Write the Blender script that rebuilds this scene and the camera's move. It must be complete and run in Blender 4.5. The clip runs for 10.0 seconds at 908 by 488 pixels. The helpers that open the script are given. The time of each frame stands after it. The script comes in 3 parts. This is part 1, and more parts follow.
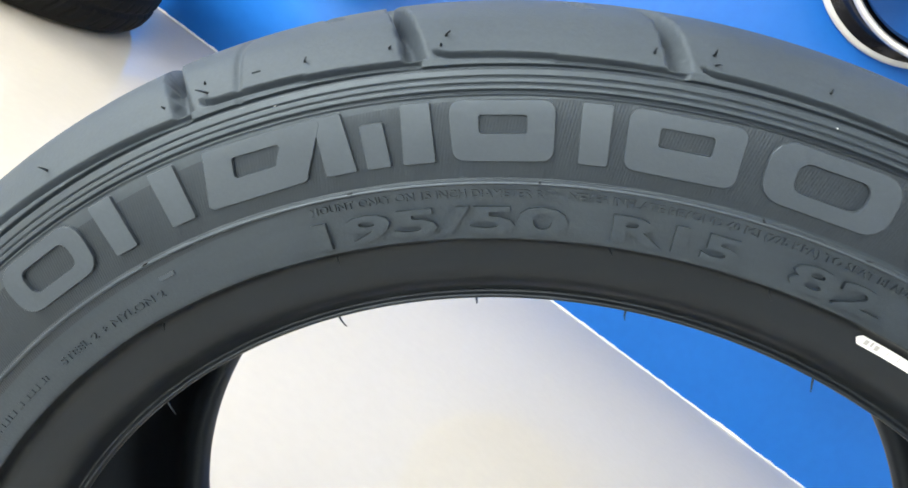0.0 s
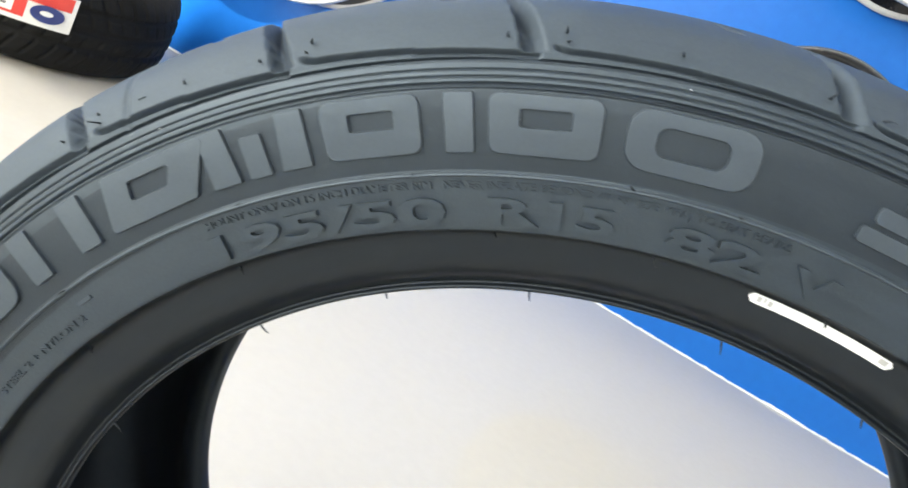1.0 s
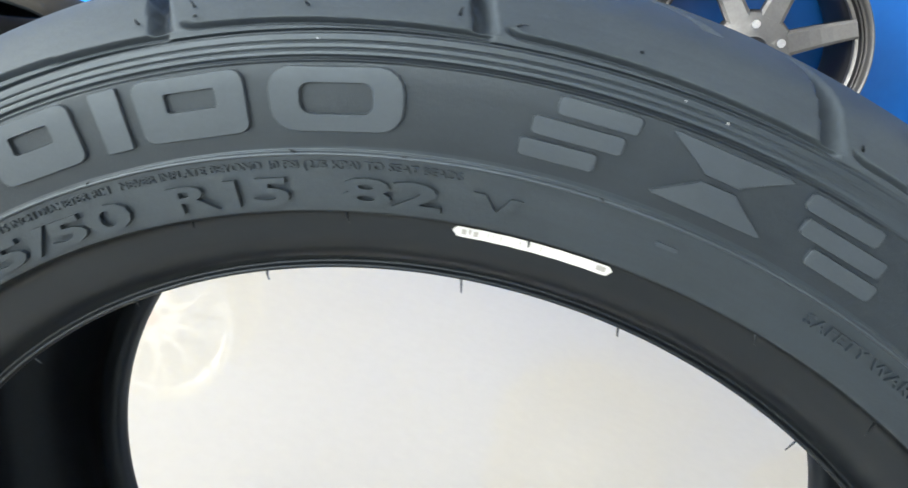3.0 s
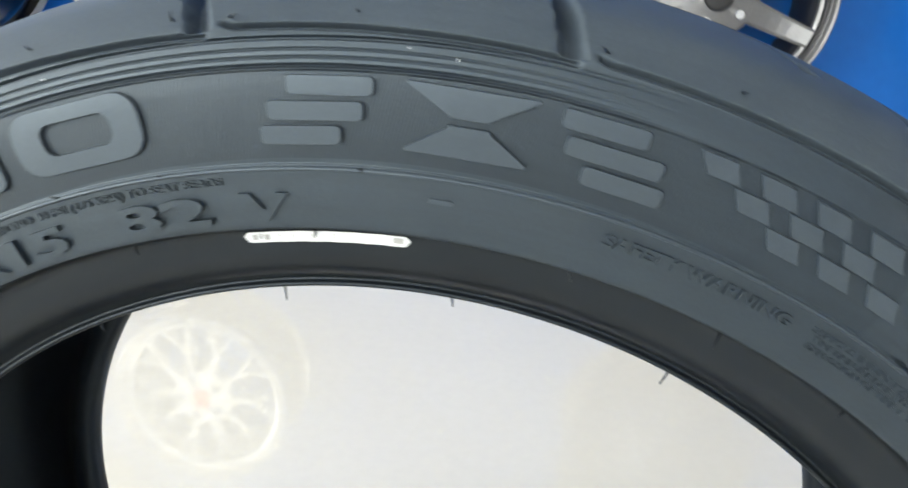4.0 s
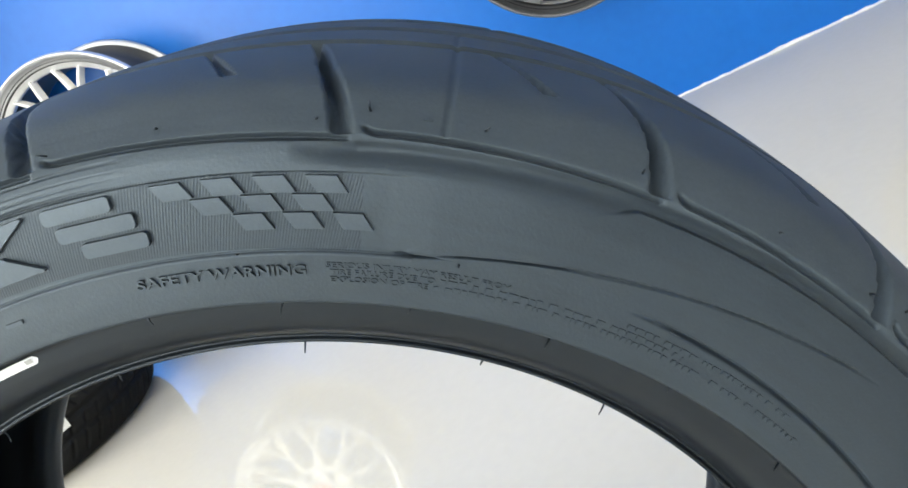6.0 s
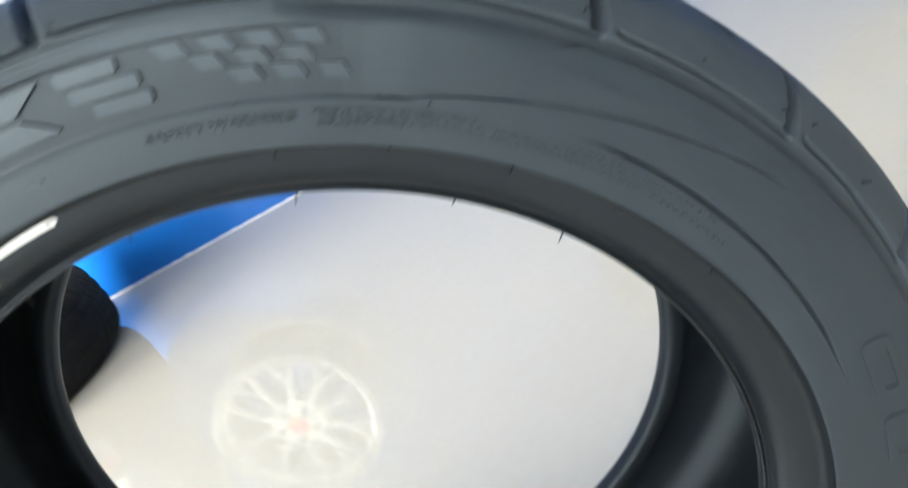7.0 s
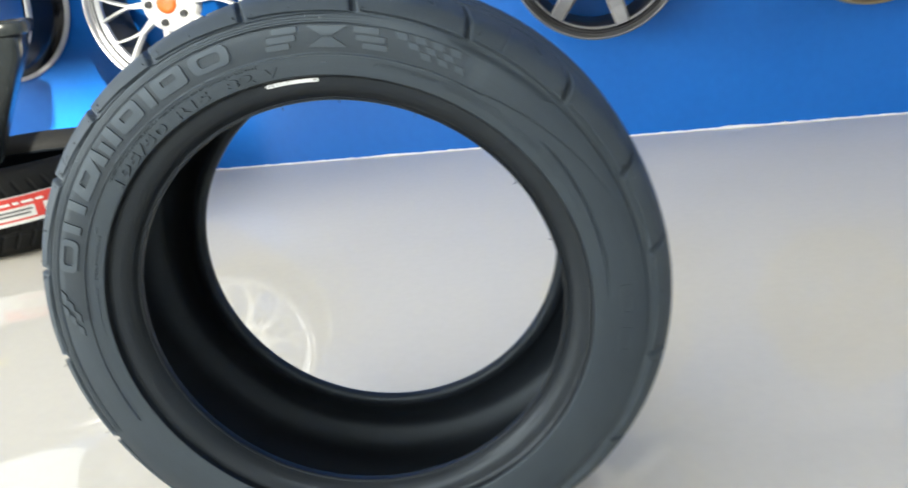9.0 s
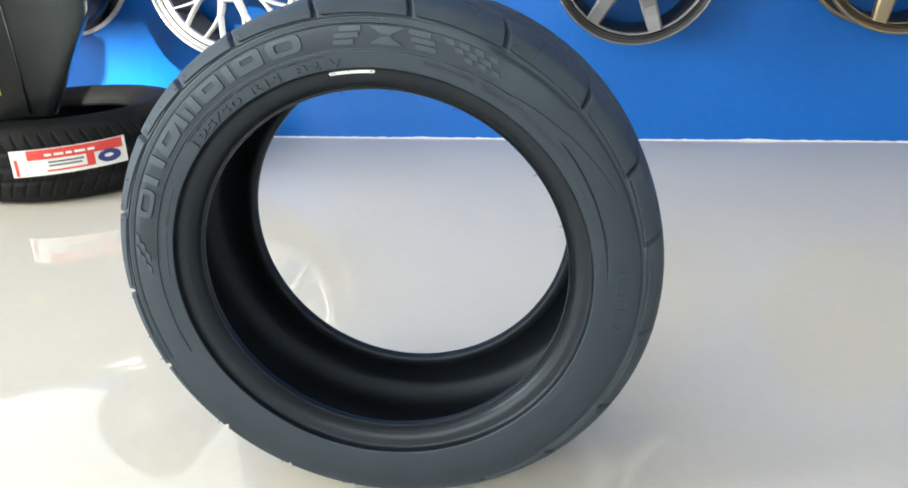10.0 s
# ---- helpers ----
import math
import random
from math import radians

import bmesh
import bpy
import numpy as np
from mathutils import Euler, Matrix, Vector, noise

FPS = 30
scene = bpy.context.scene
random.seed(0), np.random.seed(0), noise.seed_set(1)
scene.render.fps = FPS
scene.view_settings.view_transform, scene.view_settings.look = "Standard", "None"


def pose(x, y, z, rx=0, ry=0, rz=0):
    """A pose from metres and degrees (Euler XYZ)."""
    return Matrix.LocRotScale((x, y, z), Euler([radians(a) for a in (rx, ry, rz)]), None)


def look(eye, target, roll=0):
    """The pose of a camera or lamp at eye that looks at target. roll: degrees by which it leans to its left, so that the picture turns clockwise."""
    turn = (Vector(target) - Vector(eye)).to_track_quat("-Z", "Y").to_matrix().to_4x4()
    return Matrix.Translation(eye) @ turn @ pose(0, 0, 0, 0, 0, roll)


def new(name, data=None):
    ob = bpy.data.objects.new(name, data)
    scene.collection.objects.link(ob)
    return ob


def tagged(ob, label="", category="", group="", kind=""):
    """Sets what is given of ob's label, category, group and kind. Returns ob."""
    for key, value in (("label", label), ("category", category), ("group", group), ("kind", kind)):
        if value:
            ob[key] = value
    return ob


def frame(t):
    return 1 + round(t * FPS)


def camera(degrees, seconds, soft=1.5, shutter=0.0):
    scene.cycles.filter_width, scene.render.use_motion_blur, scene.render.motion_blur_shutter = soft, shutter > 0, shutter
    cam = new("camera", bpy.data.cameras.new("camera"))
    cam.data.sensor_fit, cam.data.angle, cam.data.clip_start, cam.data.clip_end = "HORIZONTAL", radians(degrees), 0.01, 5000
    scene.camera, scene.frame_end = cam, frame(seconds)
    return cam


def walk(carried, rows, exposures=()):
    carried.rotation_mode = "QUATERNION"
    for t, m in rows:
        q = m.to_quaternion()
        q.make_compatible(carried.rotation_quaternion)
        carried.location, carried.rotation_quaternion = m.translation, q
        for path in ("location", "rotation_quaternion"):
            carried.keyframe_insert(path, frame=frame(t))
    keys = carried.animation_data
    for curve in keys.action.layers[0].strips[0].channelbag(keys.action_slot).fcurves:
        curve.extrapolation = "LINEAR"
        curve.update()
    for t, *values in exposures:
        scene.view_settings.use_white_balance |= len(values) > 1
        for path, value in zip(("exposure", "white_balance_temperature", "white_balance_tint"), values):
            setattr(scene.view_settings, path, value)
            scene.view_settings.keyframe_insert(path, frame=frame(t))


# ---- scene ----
cam = camera(60.0, 10.0, soft=1.6, shutter=0.5)
PATH = [
    (0.0, (-0.1470, -0.3121, 0.4943), (-0.1121, 0.6510, 0.2276), 36.59),
    (0.5, (-0.1306, -0.3153, 0.5050), (-0.1277, 0.6450, 0.2260), 33.94),
    (1.0, (-0.1076, -0.3123, 0.5159), (-0.1256, 0.6450, 0.2276), 29.98),
    (1.5, (-0.0844, -0.3058, 0.5175), (-0.1014, 0.6513, 0.2284), 27.79),
    (2.0, (-0.0654, -0.3010, 0.5324), (-0.0820, 0.6488, 0.2192), 23.97),
    (2.5, (-0.0424, -0.2997, 0.5365), (-0.0645, 0.6550, 0.2398), 21.34),
    (2.7, (-0.0388, -0.2973, 0.5495), (-0.0495, 0.6412, 0.2049), 20.27),
    (3.8, (0.0328, -0.2852, 0.5478), (-0.0745, 0.6620, 0.2451), 5.76),
    (4.0, (0.0417, -0.2808, 0.5480), (-0.0559, 0.6603, 0.2234), 2.53),
    (4.5, (0.0778, -0.2721, 0.5467), (-0.0327, 0.6643, 0.2127), -6.15),
    (5.0, (0.1186, -0.2805, 0.5374), (0.0200, 0.6441, 0.1694), -12.31),
    (5.5, (0.1632, -0.2947, 0.5307), (0.0247, 0.6320, 0.1812), -22.08),
    (5.7, (0.1728, -0.3001, 0.5305), (0.0196, 0.6364, 0.2151), -24.94),
    (6.8, (0.1909, -0.3294, 0.5173), (-0.0064, 0.5860, 0.1663), -34.56),
    (7.0, (0.1678, -0.3480, 0.5156), (0.0112, 0.5573, 0.1207), -32.18),
    (7.2, (0.1396, -0.3723, 0.5267), (0.0096, 0.5312, 0.1183), -28.51),
    (7.5, (0.1294, -0.4078, 0.5663), (0.0883, 0.4998, 0.1485), -22.14),
    (7.7, (0.1271, -0.4403, 0.5792), (0.0775, 0.4736, 0.1763), -17.94),
    (8.0, (0.1401, -0.5230, 0.5776), (0.0081, 0.3825, 0.1742), -15.83),
    (8.2, (0.1393, -0.5720, 0.5690), (-0.0349, 0.3215, 0.1550), -13.58),
    (8.5, (0.1432, -0.6263, 0.5654), (-0.0369, 0.2705, 0.1613), -12.69),
    (8.6, (0.1442, -0.6386, 0.5632), (-0.0278, 0.2613, 0.1625), -11.86),
    (9.0, (0.1761, -0.7080, 0.5672), (0.0640, 0.2218, 0.2167), -6.90),
    (9.2, (0.1843, -0.7370, 0.5852), (0.1008, 0.1907, 0.2324), -5.38),
    (9.5, (0.1875, -0.7677, 0.5812), (0.0504, 0.1599, 0.2337), -4.90),
    (10.0, (0.1833, -0.8071, 0.5968), (0.0481, 0.1138, 0.2311), -2.12),
]
walk(cam, [(t, look(e, q, roll)) for t, e, q, roll in PATH],
     exposures=[(0.0, 2.48, 7480, 7), (2.5, 2.37, 7300, 6), (5.0, 2.28, 7150, 5), (7.0, 2.25, 7250, 5), (8.0, 2.05, 7300, 5), (10.0, 2.03, 7150, 5)])

# ---------------------------------------------------------------- light
world = bpy.data.worlds.new("world")
scene.world = world
world.use_nodes = True
wn = world.node_tree
sky = wn.nodes.new("ShaderNodeTexSky")
sky.sky_type = "NISHITA"
sky.sun_disc = False
sky.sun_elevation = radians(24.3)
sky.sun_rotation = radians(147.4)
wn.links.new(sky.outputs[0], wn.nodes["Background"].inputs[0])
wn.nodes["Background"].inputs[1].default_value = 0.07


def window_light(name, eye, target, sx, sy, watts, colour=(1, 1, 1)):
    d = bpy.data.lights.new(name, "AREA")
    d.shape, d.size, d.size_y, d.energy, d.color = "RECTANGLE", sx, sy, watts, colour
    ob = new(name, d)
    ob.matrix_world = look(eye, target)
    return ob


# lamps added for daylight; the front and side openings are assumed and unseen
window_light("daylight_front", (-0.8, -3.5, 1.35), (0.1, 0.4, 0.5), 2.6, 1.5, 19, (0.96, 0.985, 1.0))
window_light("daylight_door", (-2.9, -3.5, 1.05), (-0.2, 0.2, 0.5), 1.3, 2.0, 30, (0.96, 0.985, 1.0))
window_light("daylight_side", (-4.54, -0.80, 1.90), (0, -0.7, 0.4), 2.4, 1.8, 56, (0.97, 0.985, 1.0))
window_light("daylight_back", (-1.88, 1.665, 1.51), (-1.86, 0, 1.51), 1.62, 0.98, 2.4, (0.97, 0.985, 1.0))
d = bpy.data.lights.new("sun", "SUN")
d.energy, d.angle, d.color = 6.0, radians(1.7), (1.0, 0.97, 0.92)
sun = new("sun", d)
sun.matrix_world = look((2.2, -3.6, 3.0), (1.58, -2.63, 2.48))

# ---------------------------------------------------------------- materials


def nodes(name, base, rough=0.5, metal=0.0, spec=0.5):
    m = bpy.data.materials.new(name)
    m.use_nodes = True
    b = m.node_tree.nodes["Principled BSDF"]
    b.inputs["Base Color"].default_value = (*base, 1)
    b.inputs["Roughness"].default_value = rough
    b.inputs["Metallic"].default_value = metal
    b.inputs["Specular IOR Level"].default_value = spec
    return m, m.node_tree, b


def add(t, kind, **values):
    n = t.nodes.new(kind)
    for k, v in values.items():
        n.inputs[k.replace("_", " ")].default_value = v
    return n


def noise_node(t, scale, detail=4, rough=0.55):
    c = t.nodes.new("ShaderNodeTexCoord")
    n = add(t, "ShaderNodeTexNoise", Scale=scale, Detail=detail, Roughness=rough)
    t.links.new(c.outputs["Object"], n.inputs["Vector"])
    return n


def ramp(t, src, lo, hi, a=0.3, b=0.7):
    r = t.nodes.new("ShaderNodeValToRGB")
    r.color_ramp.elements[0].position, r.color_ramp.elements[1].position = a, b
    r.color_ramp.elements[0].color, r.color_ramp.elements[1].color = (*lo, 1), (*hi, 1)
    t.links.new(src, r.inputs[0])
    return r


def surface(name, lo, hi, rough=(0.4, 0.6), scale=8.0, fine=120.0, bump=0.1, depth=0.001, metal=0.0, spec=0.5, coat=0.0):
    """A surface with stains at one scale and grain at another."""
    m, t, b = nodes(name, lo, rough[0], metal, spec)
    big, small = noise_node(t, scale, 5), noise_node(t, fine, 3)
    mix = t.nodes.new("ShaderNodeMath")
    mix.operation = "MULTIPLY_ADD"
    mix.inputs[1].default_value = 0.35
    t.links.new(small.outputs[0], mix.inputs[0])
    mul = t.nodes.new("ShaderNodeMath")
    mul.operation = "MULTIPLY"
    mul.inputs[1].default_value = 0.65
    t.links.new(big.outputs[0], mul.inputs[0])
    t.links.new(mul.outputs[0], mix.inputs[2])
    t.links.new(ramp(t, mix.outputs[0], lo, hi, 0.35, 0.65).outputs[0], b.inputs["Base Color"])
    rr = t.nodes.new("ShaderNodeMapRange")
    rr.inputs[3].default_value, rr.inputs[4].default_value = rough
    t.links.new(mix.outputs[0], rr.inputs[0])
    t.links.new(rr.outputs[0], b.inputs["Roughness"])
    if bump:
        bp = add(t, "ShaderNodeBump", Strength=bump, Distance=depth)
        t.links.new(small.outputs[0], bp.inputs["Height"])
        t.links.new(bp.outputs[0], b.inputs["Normal"])
    b.inputs["Coat Weight"].default_value = coat
    return m


RUBBER = surface("rubber", (0.0086, 0.0138, 0.0207), (0.0157, 0.0232, 0.0322), (0.38, 0.50), 14, 900, 0.25, 0.0003)
RUBBER_BEAD = surface("rubber_bead", (0.0055, 0.0075, 0.0105), (0.0075, 0.0100, 0.0135), (0.34, 0.44), 12, 500, 0.06, 0.0002, spec=0.4)
RUBBER_TREAD = surface("rubber_tread", (0.028, 0.038, 0.050), (0.043, 0.056, 0.070), (0.56, 0.70), 18, 800, 0.25, 0.0003, spec=0.45)
RUBBER_LETTER = surface("rubber_letter", (0.025, 0.034, 0.046), (0.036, 0.047, 0.061), (0.38, 0.48), 20, 900, 0.2, 0.0002, spec=0.65)
LINER = surface("inner_liner", (0.008, 0.011, 0.015), (0.014, 0.018, 0.025), (0.42, 0.58), 20, 300, 0.1, 0.0005, spec=0.45)
OLD_RUBBER = surface("old_rubber", (0.006, 0.0065, 0.007), (0.011, 0.0115, 0.012), (0.6, 0.75), 12, 300, 0.3, 0.001, spec=0.14)
for m in (RUBBER, RUBBER_BEAD, RUBBER_TREAD, RUBBER_LETTER, LINER):
    m.node_tree.nodes["Principled BSDF"].inputs["Specular Tint"].default_value = (0.70, 0.85, 1.0, 1)
RUBBER_BEAD.node_tree.nodes["Principled BSDF"].inputs["Specular Tint"].default_value = (0.72, 0.85, 1.0, 1)
FLOOR = surface("polished_floor", (0.635, 0.60, 0.525), (0.675, 0.64, 0.56), (0.03, 0.05), 1.3, 60, 0.0, spec=0.45)
BLUE = surface("blue_paint", (0.003, 0.120, 0.49), (0.005, 0.140, 0.55), (0.26, 0.38), 1.5, 40, 0.015, 0.001, spec=0.3)
WHITE = surface("white_paint", (0.74, 0.74, 0.73), (0.80, 0.80, 0.79), (0.5, 0.7), 2, 60, 0.1, 0.001)
SEALANT = surface("white_sealant", (0.68, 0.70, 0.74), (0.80, 0.82, 0.86), (0.4, 0.6), 15, 90, 0.3, 0.002)
PAPER = surface("white_paper", (0.74, 0.74, 0.72), (0.82, 0.82, 0.80), (0.45, 0.6), 60, 400, 0.05, 0.0002)
RED = surface("red_print", (0.62, 0.045, 0.04), (0.70, 0.07, 0.055), (0.3, 0.4), 30, 300, 0.0)
NAVY = surface("navy_print", (0.02, 0.035, 0.16), (0.03, 0.05, 0.20), (0.3, 0.4), 30, 300, 0.0)
FAINT = surface("faint_print", (0.30, 0.31, 0.33), (0.40, 0.41, 0.43), (0.4, 0.5), 30, 300, 0.0)
INK = surface("grey_print", (0.10, 0.10, 0.11), (0.16, 0.16, 0.17), (0.4, 0.5), 30, 300, 0.0)
YELLOW = surface("yellow_print", (0.75, 0.62, 0.03), (0.82, 0.68, 0.05), (0.3, 0.4), 30, 300, 0.0)
ALLOY_WHITE = surface("white_alloy", (0.60, 0.61, 0.63), (0.68, 0.69, 0.71), (0.2, 0.32), 9, 200, 0.03, 0.0005, coat=0.3)
CHROME = surface("polished_alloy", (0.70, 0.71, 0.73), (0.82, 0.83, 0.84), (0.12, 0.25), 9, 200, 0.02, 0.0005, metal=1.0)
GUNMETAL = surface("gunmetal_alloy", (0.035, 0.037, 0.041), (0.055, 0.057, 0.062), (0.34, 0.46), 9, 200, 0.03, 0.0005, metal=0.4)
SATIN = surface("satin_alloy", (0.14, 0.143, 0.152), (0.19, 0.193, 0.205), (0.3, 0.42), 9, 200, 0.03, 0.0005, metal=0.7)
BRONZE = surface("bronze_alloy", (0.22, 0.175, 0.115), (0.29, 0.235, 0.155), (0.3, 0.42), 9, 200, 0.03, 0.0005, metal=0.6)
POLISHED = surface("brushed_lip", (0.54, 0.55, 0.58), (0.66, 0.67, 0.70), (0.30, 0.42), 9, 200, 0.02, 0.0005, metal=0.75)
GLOSS_BLACK = surface("gloss_black_alloy", (0.008, 0.009, 0.012), (0.014, 0.015, 0.020), (0.12, 0.22), 9, 200, 0.02, 0.0005)
DARK = surface("dark_alloy", (0.012, 0.013, 0.016), (0.02, 0.021, 0.025), (0.35, 0.5), 9, 200, 0.03, 0.0005, metal=0.2)
ORANGE = surface("orange_cap", (0.66, 0.10, 0.02), (0.74, 0.14, 0.03), (0.25, 0.35), 30, 300, 0.0)

# ---------------------------------------------------------------- mesh helpers


def thing(name, label, category, group="", m=None, kind=""):
    ob = new(name)
    ob.empty_display_size = 0.05
    if m is not None:
        ob.matrix_world = m
    return tagged(ob, label, category, group, kind)


def from_bm(name, bm, mat, smooth=True):
    me = bpy.data.meshes.new(name)
    bm.to_mesh(me)
    bm.free()
    me.materials.append(mat)
    if smooth:
        me.shade_smooth()
    return me


def part(name, bm, mat, parent=None, label="", smooth=True):
    me = bm if isinstance(bm, bpy.types.Mesh) else from_bm(name, bm, mat, smooth)
    ob = new(name, me)
    if parent:
        ob.parent = parent
    if label:
        ob["label"] = label
    return ob


def grid_mesh(name, V, mat, wrap_u=True, wrap_v=False, smooth=True):
    """A mesh from an array of points V[u, v, 3]."""
    nu, nv = V.shape[:2]
    idx = np.arange(nu * nv).reshape(nu, nv)
    a = idx if wrap_u else idx[:-1]
    b = np.roll(idx, -1, 0) if wrap_u else idx[1:]
    if wrap_v:
        q = np.stack([a, b, np.roll(b, -1, 1), np.roll(a, -1, 1)], -1)
    else:
        q = np.stack([a[:, :-1], b[:, :-1], b[:, 1:], a[:, 1:]], -1)
    q = q.reshape(-1, 4)
    me = bpy.data.meshes.new(name)
    me.vertices.add(nu * nv)
    me.vertices.foreach_set("co", V.reshape(-1).astype(np.float32))
    me.loops.add(q.size)
    me.loops.foreach_set("vertex_index", q.reshape(-1).astype(np.int32))
    me.polygons.add(len(q))
    me.polygons.foreach_set("loop_start", np.arange(0, q.size, 4, dtype=np.int32))
    me.materials.append(mat)
    me.update(calc_edges=True)
    me.validate()
    if smooth:
        me.shade_smooth()
    return me


def box(bm, x0, x1, y0, y1, z0, z1, bevel=0.0):
    r = bmesh.ops.create_cube(bm, size=1, matrix=Matrix.LocRotScale(((x0 + x1) / 2, (y0 + y1) / 2, (z0 + z1) / 2), None, (x1 - x0, y1 - y0, z1 - z0)))
    if bevel:
        es = list({e for v in r["verts"] for e in v.link_edges})
        bmesh.ops.bevel(bm, geom=es, offset=bevel, segments=2, affect="EDGES")


def spun(points, n=96):
    """Points (r, y) swept round the y axis: an array for grid_mesh."""
    p = np.array(points)
    th = np.linspace(0, 2 * math.pi, n, endpoint=False)
    return np.stack([np.cos(th)[:, None] * p[None, :, 0], np.repeat(p[None, :, 1], n, 0), np.sin(th)[:, None] * p[None, :, 0]], -1)


def smooth_path(points, step, fine=None):
    """A Catmull-Rom curve through the points, sampled about every step metres; fine: rows of (r0, r1, step) between two radii."""
    p = np.array(points, float)
    p = np.vstack([2 * p[0] - p[1], p, 2 * p[-1] - p[-2]])
    out = []
    for i in range(1, len(p) - 2):
        st = min([f[2] for f in fine or () if f[0] <= p[i][0] <= f[1]] + [step])
        n = max(1, int(math.ceil(np.linalg.norm(p[i + 1] - p[i]) / st)))
        for k in range(n):
            t = k / n
            out.append(0.5 * (2 * p[i] + (p[i + 1] - p[i - 1]) * t + (2 * p[i - 1] - 5 * p[i] + 4 * p[i + 1] - p[i + 2]) * t * t + (3 * p[i] - p[i - 1] - 3 * p[i + 1] + p[i + 2]) * t ** 3))
    out.append(p[-2])
    return np.array(out)


# ---------------------------------------------------------------- the room
WY, WK = 1.589, -0.0392  # the blue wall: y = WY + WK x at the floor


def wall_y(x):
    return WY + WK * x


WALL_TURN = math.degrees(math.atan(WK))

bm = bmesh.new()
box(bm, -4.75, 3.4, -3.75, 2.1, -0.12, 0)
floor = part("floor", bm, FLOOR, smooth=False)
tagged(floor, "polished cream floor with soft reflections", "floor", kind="structure")

bm = bmesh.new()
for b in ((-4.9, -2.70, -0.1, 3.6), (-2.70, -1.06, -0.1, 1.02), (-2.70, -1.06, 2.0, 3.6), (-1.06, 3.6, -0.1, 3.6)):
    box(bm, b[0], b[1], 0, 0.15, b[2], b[3])
wall = part("wall_north", bm, BLUE, smooth=False)
wall.matrix_world = pose(0, WY, 0, 0, 0, WALL_TURN)
tagged(wall, "glossy bright blue painted shop wall", "wall", kind="structure")


def plain_wall(name, boxes):
    bm = bmesh.new()
    for b in boxes:
        box(bm, *b)
    return tagged(part(name, bm, WHITE, smooth=False), "plain white painted wall", "wall", kind="structure")


# the south wall is unseen; its high gaps are cut to aim the sun beam
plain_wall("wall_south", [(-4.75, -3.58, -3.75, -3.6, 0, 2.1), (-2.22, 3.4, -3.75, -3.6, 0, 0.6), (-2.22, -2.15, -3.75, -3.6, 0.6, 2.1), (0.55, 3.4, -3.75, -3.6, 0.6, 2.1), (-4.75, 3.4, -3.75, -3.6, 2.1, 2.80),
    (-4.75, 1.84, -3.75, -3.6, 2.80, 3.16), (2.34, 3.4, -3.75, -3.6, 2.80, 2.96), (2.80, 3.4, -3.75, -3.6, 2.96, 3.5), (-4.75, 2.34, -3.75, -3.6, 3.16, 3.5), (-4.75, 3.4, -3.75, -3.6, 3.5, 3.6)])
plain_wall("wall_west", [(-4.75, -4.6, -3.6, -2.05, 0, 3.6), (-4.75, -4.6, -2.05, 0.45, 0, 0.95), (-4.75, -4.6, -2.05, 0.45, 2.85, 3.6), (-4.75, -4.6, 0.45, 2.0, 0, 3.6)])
# unseen opaque panel, added behind the front lamp to block the sun
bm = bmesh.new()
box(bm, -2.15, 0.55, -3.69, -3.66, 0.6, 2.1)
tagged(part("window_1", bm, WHITE, smooth=False), "opaque white panel added to keep the sun out", "window", kind="structure")
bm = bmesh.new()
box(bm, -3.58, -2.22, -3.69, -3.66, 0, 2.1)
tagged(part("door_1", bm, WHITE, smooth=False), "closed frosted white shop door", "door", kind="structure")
# unseen pane, added to weaken the part of the sun beam on the white rim
pane, t, b = nodes("sun_dimmer", (0.3, 0.3, 0.3), 0.1)
clear = add(t, "ShaderNodeBsdfTransparent", Color=(0.50, 0.50, 0.49, 1))
mixed = add(t, "ShaderNodeMixShader", Fac=0.95)
t.links.new(b.outputs[0], mixed.inputs[1])
t.links.new(clear.outputs[0], mixed.inputs[2])
t.links.new(mixed.outputs[0], t.nodes["Material Output"].inputs[0])
bm = bmesh.new()
box(bm, 2.34, 2.80, -3.69, -3.67, 2.96, 3.5)
tagged(part("window_2", bm, pane, smooth=False), "see-through pane added to weaken the sun beam", "window", kind="structure")
plain_wall("wall_east", [(3.4, 3.55, -3.75, 2.3, 0, 3.6)])
bm = bmesh.new()
box(bm, -4.8, 3.6, -3.8, 2.5, 3.6, 3.7)
tagged(part("ceiling", bm, WHITE, smooth=False), "plain white ceiling", "ceiling", kind="structure")

# uneven white sealant along the foot of the wall
n = 520
xs = np.linspace(-4.6, 3.3, n)
V = np.zeros((n, 5, 3))
for i, x in enumerate(xs):
    w = 0.005 + 0.006 * max(0, noise.noise((x * 9, 0, 0))) + 0.004 * noise.noise((x * 37, 2, 0))
    h = 0.005 + 0.009 * max(0, noise.noise((x * 6, 5, 0)) - 0.15) + 0.004 * noise.noise((x * 45, 7, 0))
    w, h = max(w, 0.003), max(h * 0.75, 0.0025)
    V[i] = [(x, -w, 0.0), (x, -w * 0.8, h * 0.5), (x, -w * 0.4, h * 0.9), (x, -0.001, h), (x, 0.004, h)]
skirt = part("trim", grid_mesh("trim", V, SEALANT, wrap_u=False), SEALANT)
skirt.matrix_world = pose(0, WY, 0, 0, 0, WALL_TURN)
tagged(skirt, "uneven white sealant line along the wall foot", "trim", kind="structure")

